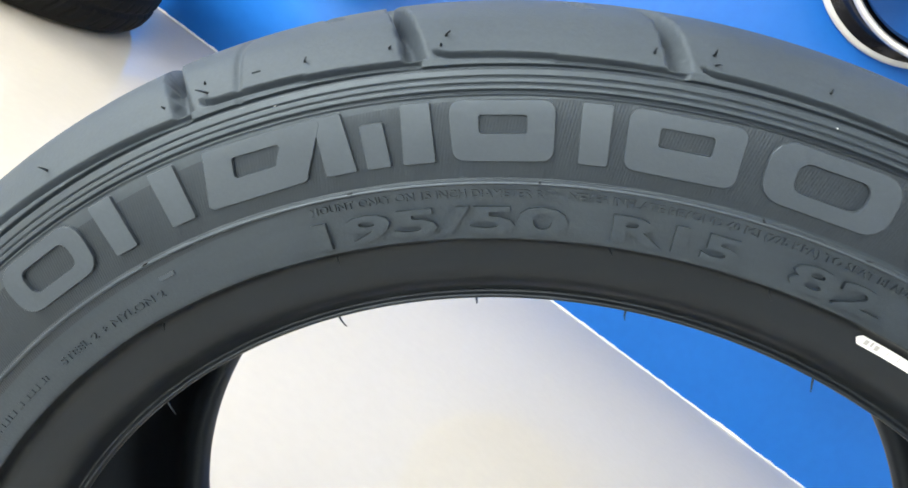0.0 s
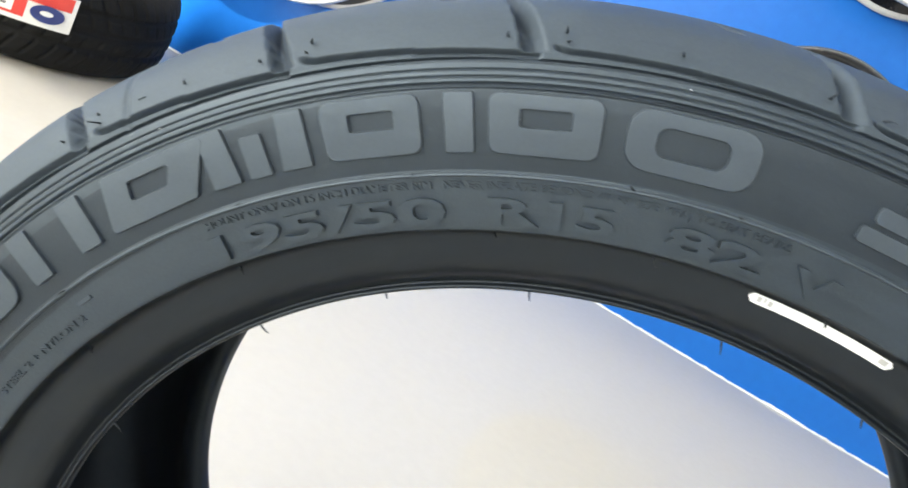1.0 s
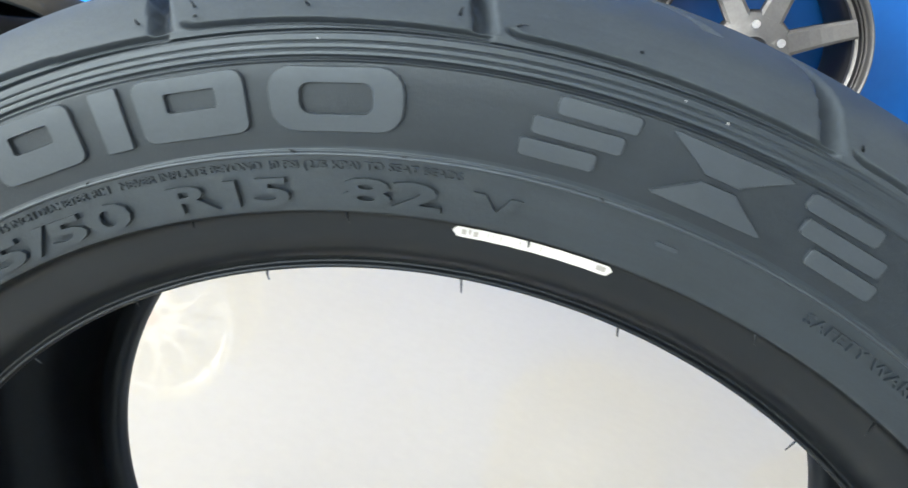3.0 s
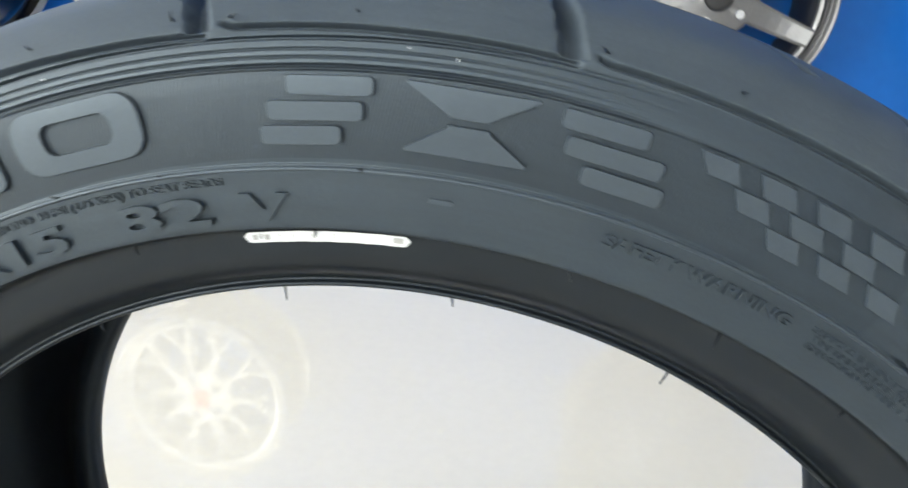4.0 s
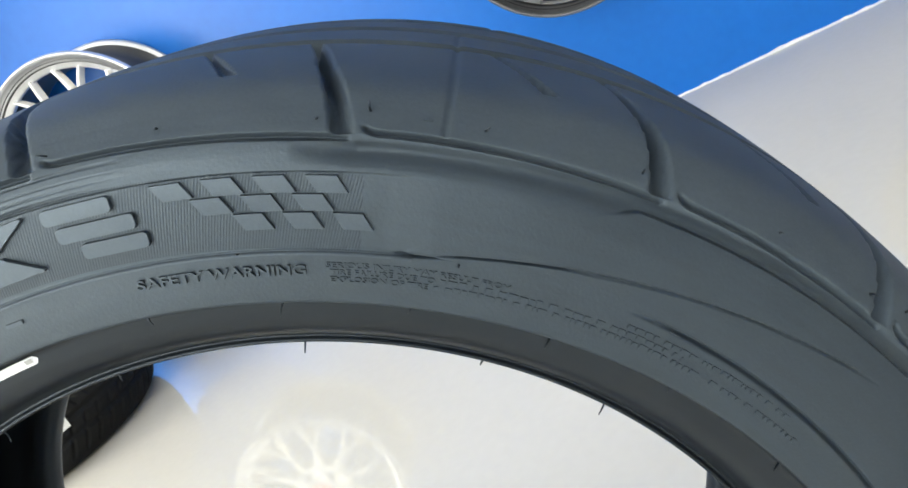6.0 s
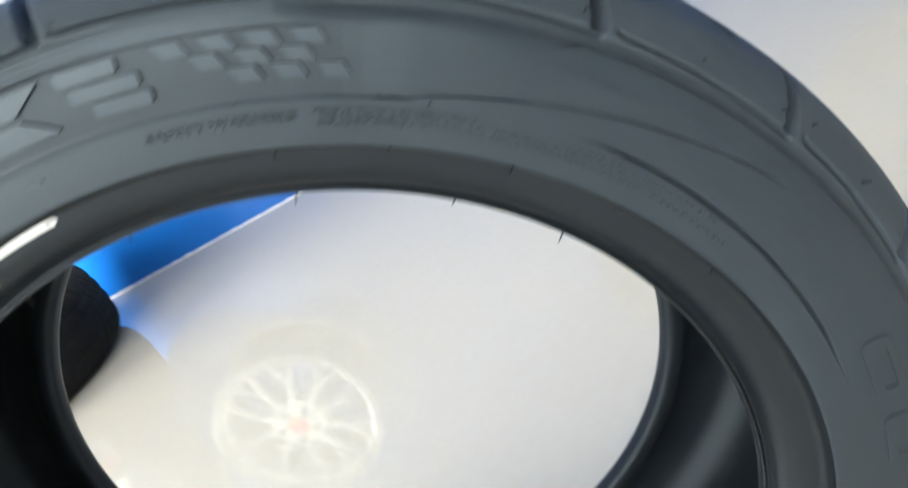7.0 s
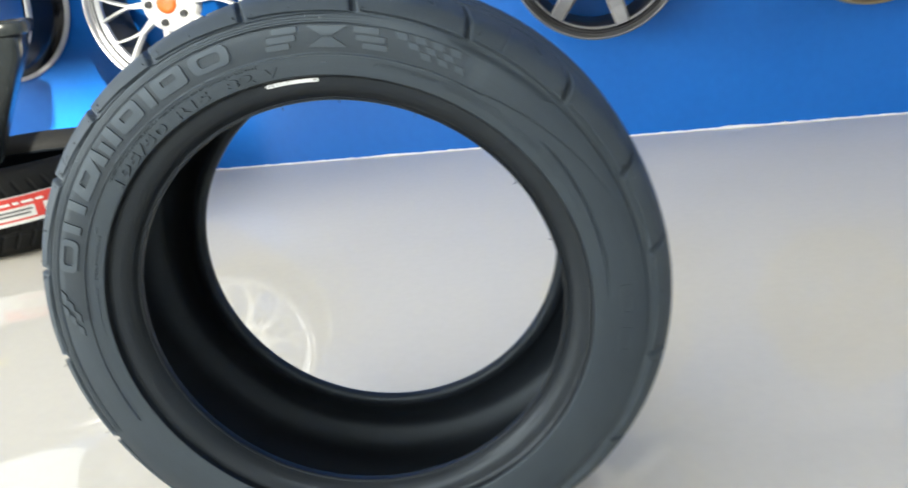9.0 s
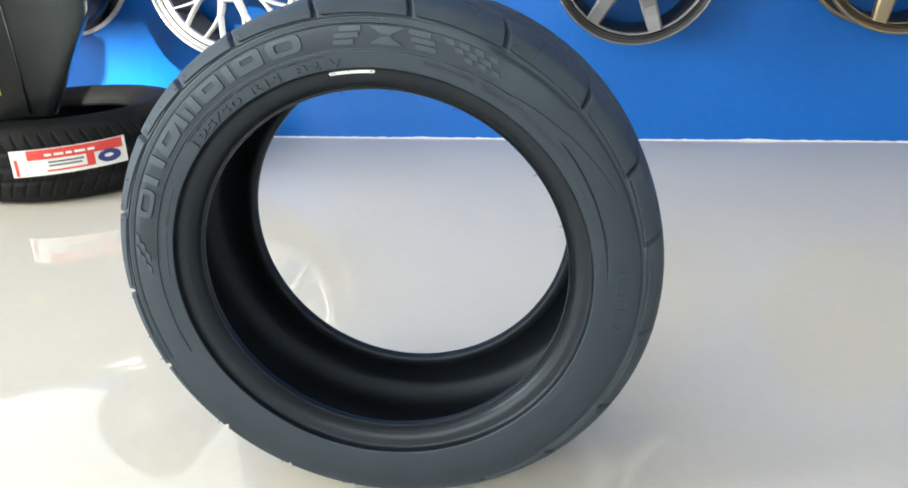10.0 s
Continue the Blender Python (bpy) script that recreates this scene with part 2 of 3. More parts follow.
# ---------------------------------------------------------------- the standing tyre
TZ = 0.2772  # height of its axle line
TURN = 3.84  # how far it has rolled, in degrees
NT = 2160
HALF = [(0.1885, -0.0771), (0.1885, -0.0792), (0.1891, -0.0806), (0.1900, -0.0806), (0.1907, -0.0797), (0.1915, -0.0797), (0.1924, -0.0812), (0.1945, -0.0848), (0.1975, -0.0880), (0.2015, -0.0902),
        (0.2060, -0.0914), (0.2092, -0.0922), (0.2108, -0.0940), (0.2115, -0.0968), (0.2119, -0.0997),
        (0.2126, -0.1005), (0.2152, -0.1009), (0.2210, -0.1015), (0.2334, -0.1022), (0.2420, -0.1022), (0.2485, -0.1018), (0.2550, -0.1006), (0.2605, -0.0988), (0.2645, -0.0958),
        (0.2688, -0.0918), (0.2732, -0.0860), (0.2762, -0.0778), (0.2782, -0.0660), (0.2795, -0.0485), (0.2802, -0.0290), (0.2805, 0.0)]
OUT = smooth_path(HALF, 0.0009, ((0.1880, 0.1930, 0.0004), (0.2205, 0.2215, 0.0002), (0.2100, 0.2485, 0.0004), (0.2484, 0.2606, 0.00022), (0.2600, 0.2794, 0.0005)))
R_, Y_ = OUT[:, 0], OUT[:, 1]
tang = np.gradient(OUT, axis=0)
tang /= np.linalg.norm(tang, axis=1)[:, None]
NORM = np.stack([-tang[:, 1], tang[:, 0]], 1)
NORM *= np.where(((OUT - np.array([0.245, -0.02])) * NORM).sum(1) < 0, -1, 1)[:, None]
S_ = np.concatenate([[0], np.cumsum(np.linalg.norm(np.diff(OUT, axis=0), axis=1))])
i_edge = int(np.argmin(np.abs(R_ - 0.2119)))
i_tread = int(np.argmin(np.abs(R_ - 0.2586)))
S_SH = S_[int(np.argmin(np.abs(R_ - 0.2602)))]
S_CR = S_[-1]
GROOVES = [147.7, 133.2, 118.4, 100.8, 82.4, 63.4, 44.6, 28.0, 12.8, -8.0, -28.5, -46.5, -65.0, -82.5, -99.5, -116.2, -134.6, -155.2, -175.2, 166.0]


def box_step(d, half, soft):
    """1 inside +-half, falling to 0 over soft."""
    return np.clip((half + soft / 2 - np.abs(d)) / soft, 0, 1)


def on_sidewall(r):
    """y of the sidewall at the radius r."""
    return float(np.interp(r, R_[i_edge:], Y_[i_edge:]))


def wrap(d):
    return (d + 180) % 360 - 180


def LEAN(u):
    """By how many degrees the cross grooves lean on their way to the crown."""
    return 5.5 * np.clip(u, 0, 1) ** 1.6


def relief(th, s, r, y, front):
    """Height of the moulded relief over the smooth casing: th (n, 1) in degrees, s, r, y (m,)."""
    h = np.zeros((len(th), len(s)))
    if front:
        arc = ((th > 66) & (th < 205)).astype(float)
        # fine rings under the shoulder
        band = np.clip((th - 77) / 15, 0, 1) * np.clip((205 - th) / 2, 0, 1)
        for rc, half, deep in ((0.2509, 0.00035, 0.0010), (0.2528, 0.00022, 0.0006), (0.2546, 0.00022, 0.0006), (0.2575, 0.0005, 0.0016)):
            h -= deep * box_step(r - rc, half, 0.0003)[None] * band
        # the thin ridge between the two bands of writing
        h += 0.0017 * np.exp(-(((r - 0.2273) / 0.00034) ** 2))[None] * np.clip((th - 58) / 4, 0, 1)
        # the band behind the large raised shapes lies a little deeper
        h -= 0.0004 * (np.clip((r - 0.2280) / 0.0004, 0, 1) * np.clip((0.2502 - r) / 0.0004, 0, 1))[None] * np.clip((th - 58) / 3, 0, 1) * np.clip((205 - th) / 3, 0, 1)
        # the sweeping edge where the ribbed band ends
        u = np.clip((59.5 - th) / 13.5, 0, 1)
        edge = 0.2297 + 0.0253 * u ** 1.15
        h += 0.0021 * np.clip((edge - r[None]) / 0.0009, 0, 1) * ((r > 0.2285) & (r < 0.258))[None] * np.clip((59.5 - th) / 1.0, 0, 1) * np.clip((th + 30) / 5, 0, 1)
        # two long curved score lines below it
        for a0, a1, r0, r1, deep in ((61, 20, 0.2276, 0.2510, 0.0032), (43.6, 4, 0.2282, 0.2240, 0.0014)):
            v = np.clip((a0 - th) / (a0 - a1), 0, 1)
            line = r0 + (r1 - r0) * v ** 1.15
            h -= deep * np.exp(-(((r[None] - line) / 0.0006) ** 2)) * np.clip((a0 - th) / 5, 0, 1) * np.clip((th - a1) / 8, 0, 1)
        # two fine raised lines round the plain part
        for rc in (0.2235, 0.2495):
            h += 0.0006 * np.exp(-(((r - rc) / 0.0004) ** 2))[None] * np.clip((30 - th) / 8, 0, 1) * np.clip((th + 75) / 8, 0, 1)
        # a shallow trough under the shoulder past the end of the rings
        h -= 0.0026 * np.exp(-(((r - 0.2560) / 0.0030) ** 2))[None] * np.clip((67 - th) / 4, 0, 1) * np.clip((th + 60) / 20, 0, 1)
    # cross grooves over the shoulder; the columns of the mesh lean with them
    u = np.clip((s - S_SH) / (S_CR - S_SH), 0, 1)
    on = np.clip((s - S_SH) / 0.0008, 0, 1) * np.clip((0.66 - u) / 0.02, 0, 1)
    shift = 0 if front else 7.5
    mm = np.radians(1.0) * 0.270
    nearest = np.full((len(th), 1), 99.0)
    half = 0.0026 * (1 - 1.1 * np.clip(u, 0, 0.6)) + 0.0003
    depth = (0.0048 + 0.0042 * np.clip(u * 4, 0, 1)) * on
    drift = 0.9 * np.clip(u / 0.3, 0, 1)
    c = -1.9 + 9.5 * (u - 0.22) - LEAN(u)
    o2 = np.clip((u - 0.25) / 0.01, 0, 1) * np.clip((0.62 - u) / 0.02, 0, 1)
    hw = 0.0019 * np.clip(1.35 - 1.6 * u, 0.15, 1)
    for k, g in enumerate(GROOVES):
        d = wrap(th - (g + shift))
        nearest = np.where(np.abs(d) < np.abs(nearest), d, nearest)
        sel = np.abs(d[:, 0]) < 4
        dd = (d[sel] - 0.55 - drift[None]) * mm
        h[sel] = np.minimum(h[sel], -depth[None] * box_step(dd, half[None], 0.0009) * np.clip(0.30 + 1.1 * np.clip(0.5 + dd / (1.5 * half[None]), 0, 1), 0, 1))
        # the short slit halfway to the next one
        nxt = GROOVES[(k + 1) % len(GROOVES)]
        mid = g + wrap(nxt - g) / 2
        d = wrap(th - (mid + shift))
        sel = np.abs(d[:, 0]) < 7
        h[sel] = np.minimum(h[sel], -0.0035 * o2[None] * box_step((d[sel] - c[None]) * mm, hw[None], 0.0009))
    # the channel round the shoulder, bridged at each cross groove
    bridge = np.clip((np.abs(nearest + 0.2) - 0.35) / 0.15, 0, 1)
    lift = 0.0011 * np.clip(1.0 - (-nearest % 19) / 9.5, -1, 1)
    lift = lift + 0.0045 * np.where(nearest < 0, np.clip(1 + nearest / 1.6, 0, 1) ** 2, 0)  # it bends up into the cross groove
    h = np.minimum(h, -0.0026 * box_step(s[None] - S_SH - lift, 0.0009, 0.0011) * bridge)
    # grooves round the crown
    for yc in (0.038, 0.0):
        h = np.minimum(h, -0.007 * box_step(np.abs(y) - yc, 0.0040, 0.0015)[None])
    # two thin seams of the mould
    if front:
        for a in (144.6, 58.1):
            h = np.minimum(h, -0.0009 * np.exp(-((wrap(th + LEAN(u)[None] - a) / 0.16) ** 2)) * np.clip((s - S_SH + 0.004) / 0.001, 0, 1)[None])
    return h


def casing(sign, lo, hi, name, mat):
    th = np.linspace(0, 360, NT if sign > 0 else NT // 2, endpoint=False)[:, None]
    th = np.where(th > 205, th - 360, th)
    sl = np.arange(lo, hi)
    if sign < 0:
        sl = np.unique(np.append(sl[::3], hi - 1))
    h = relief(th, S_[sl], R_[sl], Y_[sl], sign > 0)
    r = R_[sl][None] + h * NORM[sl, 0][None]
    y = (Y_[sl][None] + h * NORM[sl, 1][None]) * sign
    t = np.radians(th + LEAN(np.clip((S_[sl] - S_SH) / (S_CR - S_SH), 0, 1))[None])
    V = np.stack([r * np.cos(t), y, r * np.sin(t)], -1)
    if sign > 0:
        V = V[:, ::-1]
    return grid_mesh(name, V, mat)


# fine slanted serration behind the large raised shapes, as relief in the surface
m, t, b = RUBBER, RUBBER.node_tree, RUBBER.node_tree.nodes["Principled BSDF"]
tc = t.nodes.new("ShaderNodeTexCoord")
sep = t.nodes.new("ShaderNodeSeparateXYZ")
t.links.new(tc.outputs["Object"], sep.inputs[0])


def maths(t, op, a, b=None, c=None):
    n = t.nodes.new("ShaderNodeMath")
    n.operation = op
    for k, v in enumerate((a, b, c)):
        if v is None:
            continue
        if isinstance(v, (int, float)):
            n.inputs[k].default_value = v
        else:
            t.links.new(v, n.inputs[k])
    return n.outputs[0]


rad = maths(t, "SQRT", maths(t, "ADD", maths(t, "MULTIPLY", sep.outputs[0], sep.outputs[0]), maths(t, "MULTIPLY", sep.outputs[2], sep.outputs[2])))
ang = maths(t, "ARCTAN2", sep.outputs[2], sep.outputs[0])
ph = maths(t, "ADD", maths(t, "MULTIPLY", ang, 1760.0), maths(t, "MULTIPLY", rad, 1600.0))
saw = maths(t, "PINGPONG", ph, 3.1416)
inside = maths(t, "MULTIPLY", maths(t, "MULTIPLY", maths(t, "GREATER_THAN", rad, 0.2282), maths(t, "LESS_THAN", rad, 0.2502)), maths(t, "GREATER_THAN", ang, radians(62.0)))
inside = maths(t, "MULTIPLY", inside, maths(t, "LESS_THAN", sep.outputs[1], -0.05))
hatch = maths(t, "MULTIPLY", saw, inside)
# shade between the fine ribs is put into the colour: darker, with less gloss
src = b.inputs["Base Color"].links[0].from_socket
rib_shade = t.nodes.new("ShaderNodeMix")
rib_shade.data_type = "RGBA"
rib_shade.blend_type = "MULTIPLY"
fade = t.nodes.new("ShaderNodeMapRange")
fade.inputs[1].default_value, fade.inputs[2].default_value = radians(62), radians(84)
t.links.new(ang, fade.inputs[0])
t.links.new(maths(t, "MULTIPLY", inside, fade.outputs[0]), rib_shade.inputs["Factor"])
t.links.new(src, rib_shade.inputs[6])
rib_shade.inputs[7].default_value = (0.58, 0.60, 0.63, 1)
t.links.new(rib_shade.outputs[2], b.inputs["Base Color"])
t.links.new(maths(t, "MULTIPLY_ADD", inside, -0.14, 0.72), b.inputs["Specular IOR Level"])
# handling has left faint streaks round the sidewall
lay = t.nodes.new("ShaderNodeCombineXYZ")
t.links.new(maths(t, "MULTIPLY", ang, 7.0), lay.inputs[0])
t.links.new(maths(t, "MULTIPLY", rad, 420.0), lay.inputs[1])
streak = add(t, "ShaderNodeTexNoise", Scale=1.0, Detail=5, Roughness=0.6)
t.links.new(lay.outputs[0], streak.inputs["Vector"])
worn = maths(t, "SUBTRACT", streak.outputs[0], 0.5)
t.links.new(maths(t, "MULTIPLY_ADD", worn, 0.30, b.inputs["Roughness"].links[0].from_socket), b.inputs["Roughness"])
rubbed = t.nodes.new("ShaderNodeMix")
rubbed.data_type = "RGBA"
rubbed.blend_type = "MULTIPLY"
rubbed.inputs["Factor"].default_value = 1.0
grey = t.nodes.new("ShaderNodeCombineColor")
for k in range(3):
    t.links.new(maths(t, "MULTIPLY_ADD", worn, 0.9, 1.0), grey.inputs[k])
t.links.new(b.inputs["Base Color"].links[0].from_socket, rubbed.inputs[6])
t.links.new(grey.outputs[0], rubbed.inputs[7])
t.links.new(rubbed.outputs[2], b.inputs["Base Color"])
old = b.inputs["Normal"].links[0].from_node
bp = add(t, "ShaderNodeBump", Strength=0.13, Distance=0.0002)
t.links.new(hatch, bp.inputs["Height"])
t.links.new(old.outputs[0], bp.inputs["Normal"])
t.links.new(bp.outputs[0], b.inputs["Normal"])

tyre = thing("tyre", "black rubber car tyre standing upright on the floor", "tyre", m=pose(0, 0, TZ) @ Matrix.Rotation(radians(TURN), 4, "Y"))
n_out = len(R_)
part("bead", casing(1, 0, i_edge + 1, "bead", RUBBER_BEAD), RUBBER_BEAD, tyre, "smooth darker black bead")
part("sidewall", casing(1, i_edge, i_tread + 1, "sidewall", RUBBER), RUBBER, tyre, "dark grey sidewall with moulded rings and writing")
part("tread", casing(1, i_tread, n_out, "tread", RUBBER_TREAD), RUBBER_TREAD, tyre, "grey tread with cross grooves over the shoulder")
part("tread", casing(-1, i_tread, n_out, "tread_half", RUBBER_TREAD), RUBBER_TREAD, tyre)
part("sidewall", casing(-1, i_edge, i_tread + 1, "sidewall_back", RUBBER_TREAD), RUBBER_TREAD, tyre)
part("bead", casing(-1, 0, i_edge + 1, "bead_back", RUBBER_BEAD), RUBBER_BEAD, tyre)
INNER = [(0.1885, -0.0771), (0.1892, -0.0735), (0.1925, -0.0700), (0.2000, -0.0712), (0.2100, -0.0810), (0.2250, -0.0905), (0.2400, -0.0925), (0.2520, -0.0860), (0.2600, -0.0770), (0.2650, -0.0620), (0.2680, -0.0290), (0.2685, 0.0)]
half = smooth_path(INNER, 0.004)
full = np.vstack([half, (half * np.array([1, -1]))[-2::-1]])
part("inner_liner", grid_mesh("inner_liner", spun(full, 240), LINER), LINER, tyre, "dark inner liner")

# ---- raised shapes and writing on the sidewall


def put(a, r, lift):
    """A point over the sidewall: angle in degrees, radius, height."""
    t = radians(a)
    return (r * math.cos(t), on_sidewall(r) - lift, r * math.sin(t))


def rounded(a0, a1, r0, r1, c, n=4, cut=(0, 0, 0, 0)):
    """Corners of a rounded block; a0 > a1 in degrees, c in metres; cut shifts each corner's angle."""
    mid = (r0 + r1) / 2
    k = 180 / math.pi / mid
    ca = c * k
    pts = []
    for j, (a, r, da, dr, q) in enumerate(((a0 + cut[0], r0, -1, 1, 180), (a1 + cut[1], r0, 1, 1, 270), (a1 + cut[2], r1, 1, -1, 0), (a0 + cut[3], r1, -1, -1, 90))):
        ox, oy = a + da * ca, r + dr * c
        for i in range(n + 1):
            f = radians(q + 90 * i / n)
            pts.append((ox - ca * math.cos(f), oy + c * math.sin(f)))
    return pts


def raised(loops, lift, holes=None):
    """Blocks standing proud of the sidewall: each loop of (angle, radius) a top and walls; with holes, rings."""
    bm = bmesh.new()
    holes = holes or [None] * len(loops)
    for loop, hole in zip(loops, holes):
        def shrink(l, f):
            ma, mr = sum(p[0] for p in l) / len(l), sum(p[1] for p in l) / len(l)
            return [(ma + (a - ma) * (1 - f / (abs(a - ma) / 240 + 0.004)), mr + (r - mr) * (1 - f / (abs(r - mr) + 0.004))) for a, r in l]
        def ring_(l, up):
            return [bm.verts.new(put(a, r, up)) for a, r in l]
        low, mid_, top = ring_(loop, -0.0004), ring_(loop, lift * 0.75), ring_(shrink(loop, 0.00018), lift)
        def skin(x, y, flip=False):
            n = len(x)
            for i in range(n):
                q = (x[i], x[(i + 1) % n], y[(i + 1) % n], y[i])
                bm.faces.new(q[::-1] if flip else q)
        skin(low, mid_)
        skin(mid_, top)
        if hole:
            hlow, hmid, htop = ring_(hole, -0.0004), ring_(hole, lift * 0.75), ring_(shrink(hole, -0.00018), lift)
            skin(hlow, hmid, True)
            skin(hmid, htop, True)
            skin(top, htop)
        else:
            bm.faces.new(top)
    bmesh.ops.recalc_face_normals(bm, faces=bm.faces)
    return bm


RB, RT = 0.2332, 0.2490
H = 0.0010


SLOPE = np.gradient(Y_[i_edge:], R_[i_edge:])


def follow_wall(me):
    """Top faces are shaded as the sidewall curves under them."""
    me.shade_smooth()
    out = []
    for p in me.polygons:
        for v in p.vertices:
            if p.normal.y < -0.75:
                x, _, z = me.vertices[v].co
                r = math.hypot(x, z)
                k = float(np.interp(r, R_[i_edge:], SLOPE))
                n = Vector((k * x / r, -1, k * z / r)).normalized()
            else:
                n = p.normal
            out.append(tuple(n))
    me.normals_split_custom_set(out)
    return me


def shape(loops, holes=None, name="raised_shape", lift=H, mat=None):
    return part(name, follow_wall(from_bm(name, raised(loops, lift, holes), mat or RUBBER_LETTER)), None, tyre)


def bar(a0, a1, r0=RB, r1=RT, c=0.0006, cut=(0, 0, 0, 0)):
    return rounded(a0, a1, r0, r1, c, 4, cut)


shape([bar(165.5, 158.3, c=0.0055)], [bar(163.9, 159.7, RB + 0.0042, RT - 0.0040, 0.0026)])
shape([bar(156.8, 155.0)])
shape([bar(152.0, 150.1)])
shape([bar(148.9, 141.6, c=0.0016, cut=(0, 0, -1.6, -0.9))], [bar(146.4, 143.4, RB + 0.0062, RT - 0.0042, 0.0010, cut=(0, 0, -0.5, -0.2))])
shape([bar(140.4, 138.3, cut=(0, 0, 0.3, 0))])
shape([bar(137.6, 136.0, RB, RT - 0.004, cut=(0, 0, 0.1, 0))])
shape([bar(135.2, 133.1, cut=(0, 0, 0, -0.3))])
shape([bar(132.0, 125.6, c=0.0030)], [bar(130.2, 127.3, RB + 0.0070, RT - 0.0040, 0.0008)])
shape([bar(124.1, 122.3)])
shape([bar(121.4, 114.6, c=0.0030)], [bar(119.5, 116.4, RB + 0.0070, RT - 0.0040, 0.0008)])
shape([bar(113.2, 105.3, c=0.0058)], [bar(111.4, 107.1, RB + 0.0042, RT - 0.0040, 0.0028)])
for a0, a1, turn in ((98.5, 92.3, 1), (82.7, 76.5, -1)):
    for k in range(3):
        r0 = RB + k * 0.0057
        cut = ((0, 1.7) if turn > 0 else (1.7, 0)) if k == 0 else ((1.7, 0) if turn > 0 else (0, 1.7)) if k == 2 else (0.5, 0.5)
        shape([bar(a0 - cut[0], a1 + cut[1], r0, r0 + 0.0044, 0.0012)])
shape([bar(90.6, 83.9, RB, RB + 0.0070, 0.0006, cut=(0, 0, 2.2, -2.2))])
shape([bar(90.6, 83.9, RB + 0.0086, RT, 0.0006, cut=(-2.2, 2.2, 0, 0))])

# the highlight on the thin ridge, put in as a strip of paler rubber
th = np.radians(np.linspace(59, 204, 700))
V = np.zeros((700, 3, 3))
for j, (r, up) in enumerate(((0.2267, 0.0), (0.2273, 0.0019), (0.2279, 0.0))):
    V[:, j] = np.stack([r * np.cos(th), np.full(700, on_sidewall(r) - up), r * np.sin(th)], -1)
part("moulded_ridge", grid_mesh("moulded_ridge", V, RUBBER_LETTER, wrap_u=False), None, tyre, "thin ridge, its lit crest put in as paler rubber")

# small slanted squares in three rows
HR = (0.2494 - 0.2343) / 3
ROWS = ((75.7, 4), (73.35, 3), (70.8, 3))
for k, (a, count) in enumerate(ROWS):
    for j in range(count):
        a0 = a - 3.22 * j
        r1 = 0.2494 - k * HR
        shape([bar(a0, a0 - 1.95, r1 - HR + 0.0002, r1 - 0.0002, 0.0002, cut=(-0.68, -0.68, 0, 0))], name="raised_square", lift=0.0007)
# the same squares before the first raised shape, thinning out
for k, (a, count) in enumerate(((169.8, 2), (171.8, 2), (174.2, 2))):
    for j in range(count):
        a0 = a + 3.2 * j
        r1 = 0.2494 - k * HR
        shape([bar(a0 + 1.95, a0, r1 - HR + 0.0002, r1 - 0.0002, 0.0002, cut=(0.95, 0.95, 0, 0))], name="raised_square", lift=0.0006)


def writing(words, a0, r0, cap, width, lift=0.0006, bold=0.0, name="moulded_writing", mat=None, inward=False):
    """Words moulded on the sidewall from the angle a0 on, with the foot at radius r0; width in degrees."""
    cu = bpy.data.curves.new(name, "FONT")
    cu.body, cu.size, cu.extrude, cu.offset, cu.resolution_u = words, 1.0, 0.5, bold, 3
    ob = bpy.data.objects.new(name, cu)
    scene.collection.objects.link(ob)
    dg = bpy.context.evaluated_depsgraph_get()
    me = bpy.data.meshes.new_from_object(ob.evaluated_get(dg))
    bpy.data.objects.remove(ob)
    co = np.array([v.co for v in me.vertices])
    x, y, z = co[:, 0] - co[:, 0].min(), co[:, 1], co[:, 2]
    x = x / x.max() * width
    y = y / 0.73 * cap
    for v, a, r, up in zip(me.vertices, a0 - x, r0 + y, z):
        v.co = put(a, r, lift if up > 0 else -0.0003)
    me.materials.clear()
    me.materials.append(mat or RUBBER_LETTER)
    follow_wall(me)
    return part(name, me, None, tyre)


writing("195/50", 142.6, 0.2142, 0.0072, 18.2, 0.0017, 0.03, mat=RUBBER)
writing("R15", 121.4, 0.2146, 0.0070, 8.6, 0.0017, 0.03, mat=RUBBER)
writing("82", 109.3, 0.2147, 0.0070, 6.7, 0.0017, 0.03, mat=RUBBER)
writing("V", 100.6, 0.2147, 0.0070, 3.2, 0.0012, 0.03, mat=RUBBER)
writing("MOUNT ONLY ON 15 INCH DIAMETER RIM   NEVER INFLATE BEYOND 40 PSI (275 KPA) TO SEAT BEADS", 142.4, 0.2236, 0.0021, 41.0, 0.0007, 0.012, mat=RUBBER)
writing("STEEL 2 + NYLON 2", 166.5, 0.2172, 0.0023, 11.0, 0.0005, 0.012, mat=RUBBER)
writing("SAFETY WARNING", 78.5, 0.2210, 0.0030, 12.2, 0.0008, 0.02, mat=RUBBER)
writing("SERIOUS INJURY MAY RESULT FROM", 64.9, 0.2232, 0.0016, 13.0, 0.0004, 0.01, mat=RUBBER)
writing("TIRE FAILURE DUE TO", 64.6, 0.2211, 0.0016, 7.4, 0.0004, 0.01, mat=RUBBER)
writing("EXPLOSION OF TIRE", 64.6, 0.2190, 0.0016, 7.0, 0.0004, 0.01, mat=RUBBER)


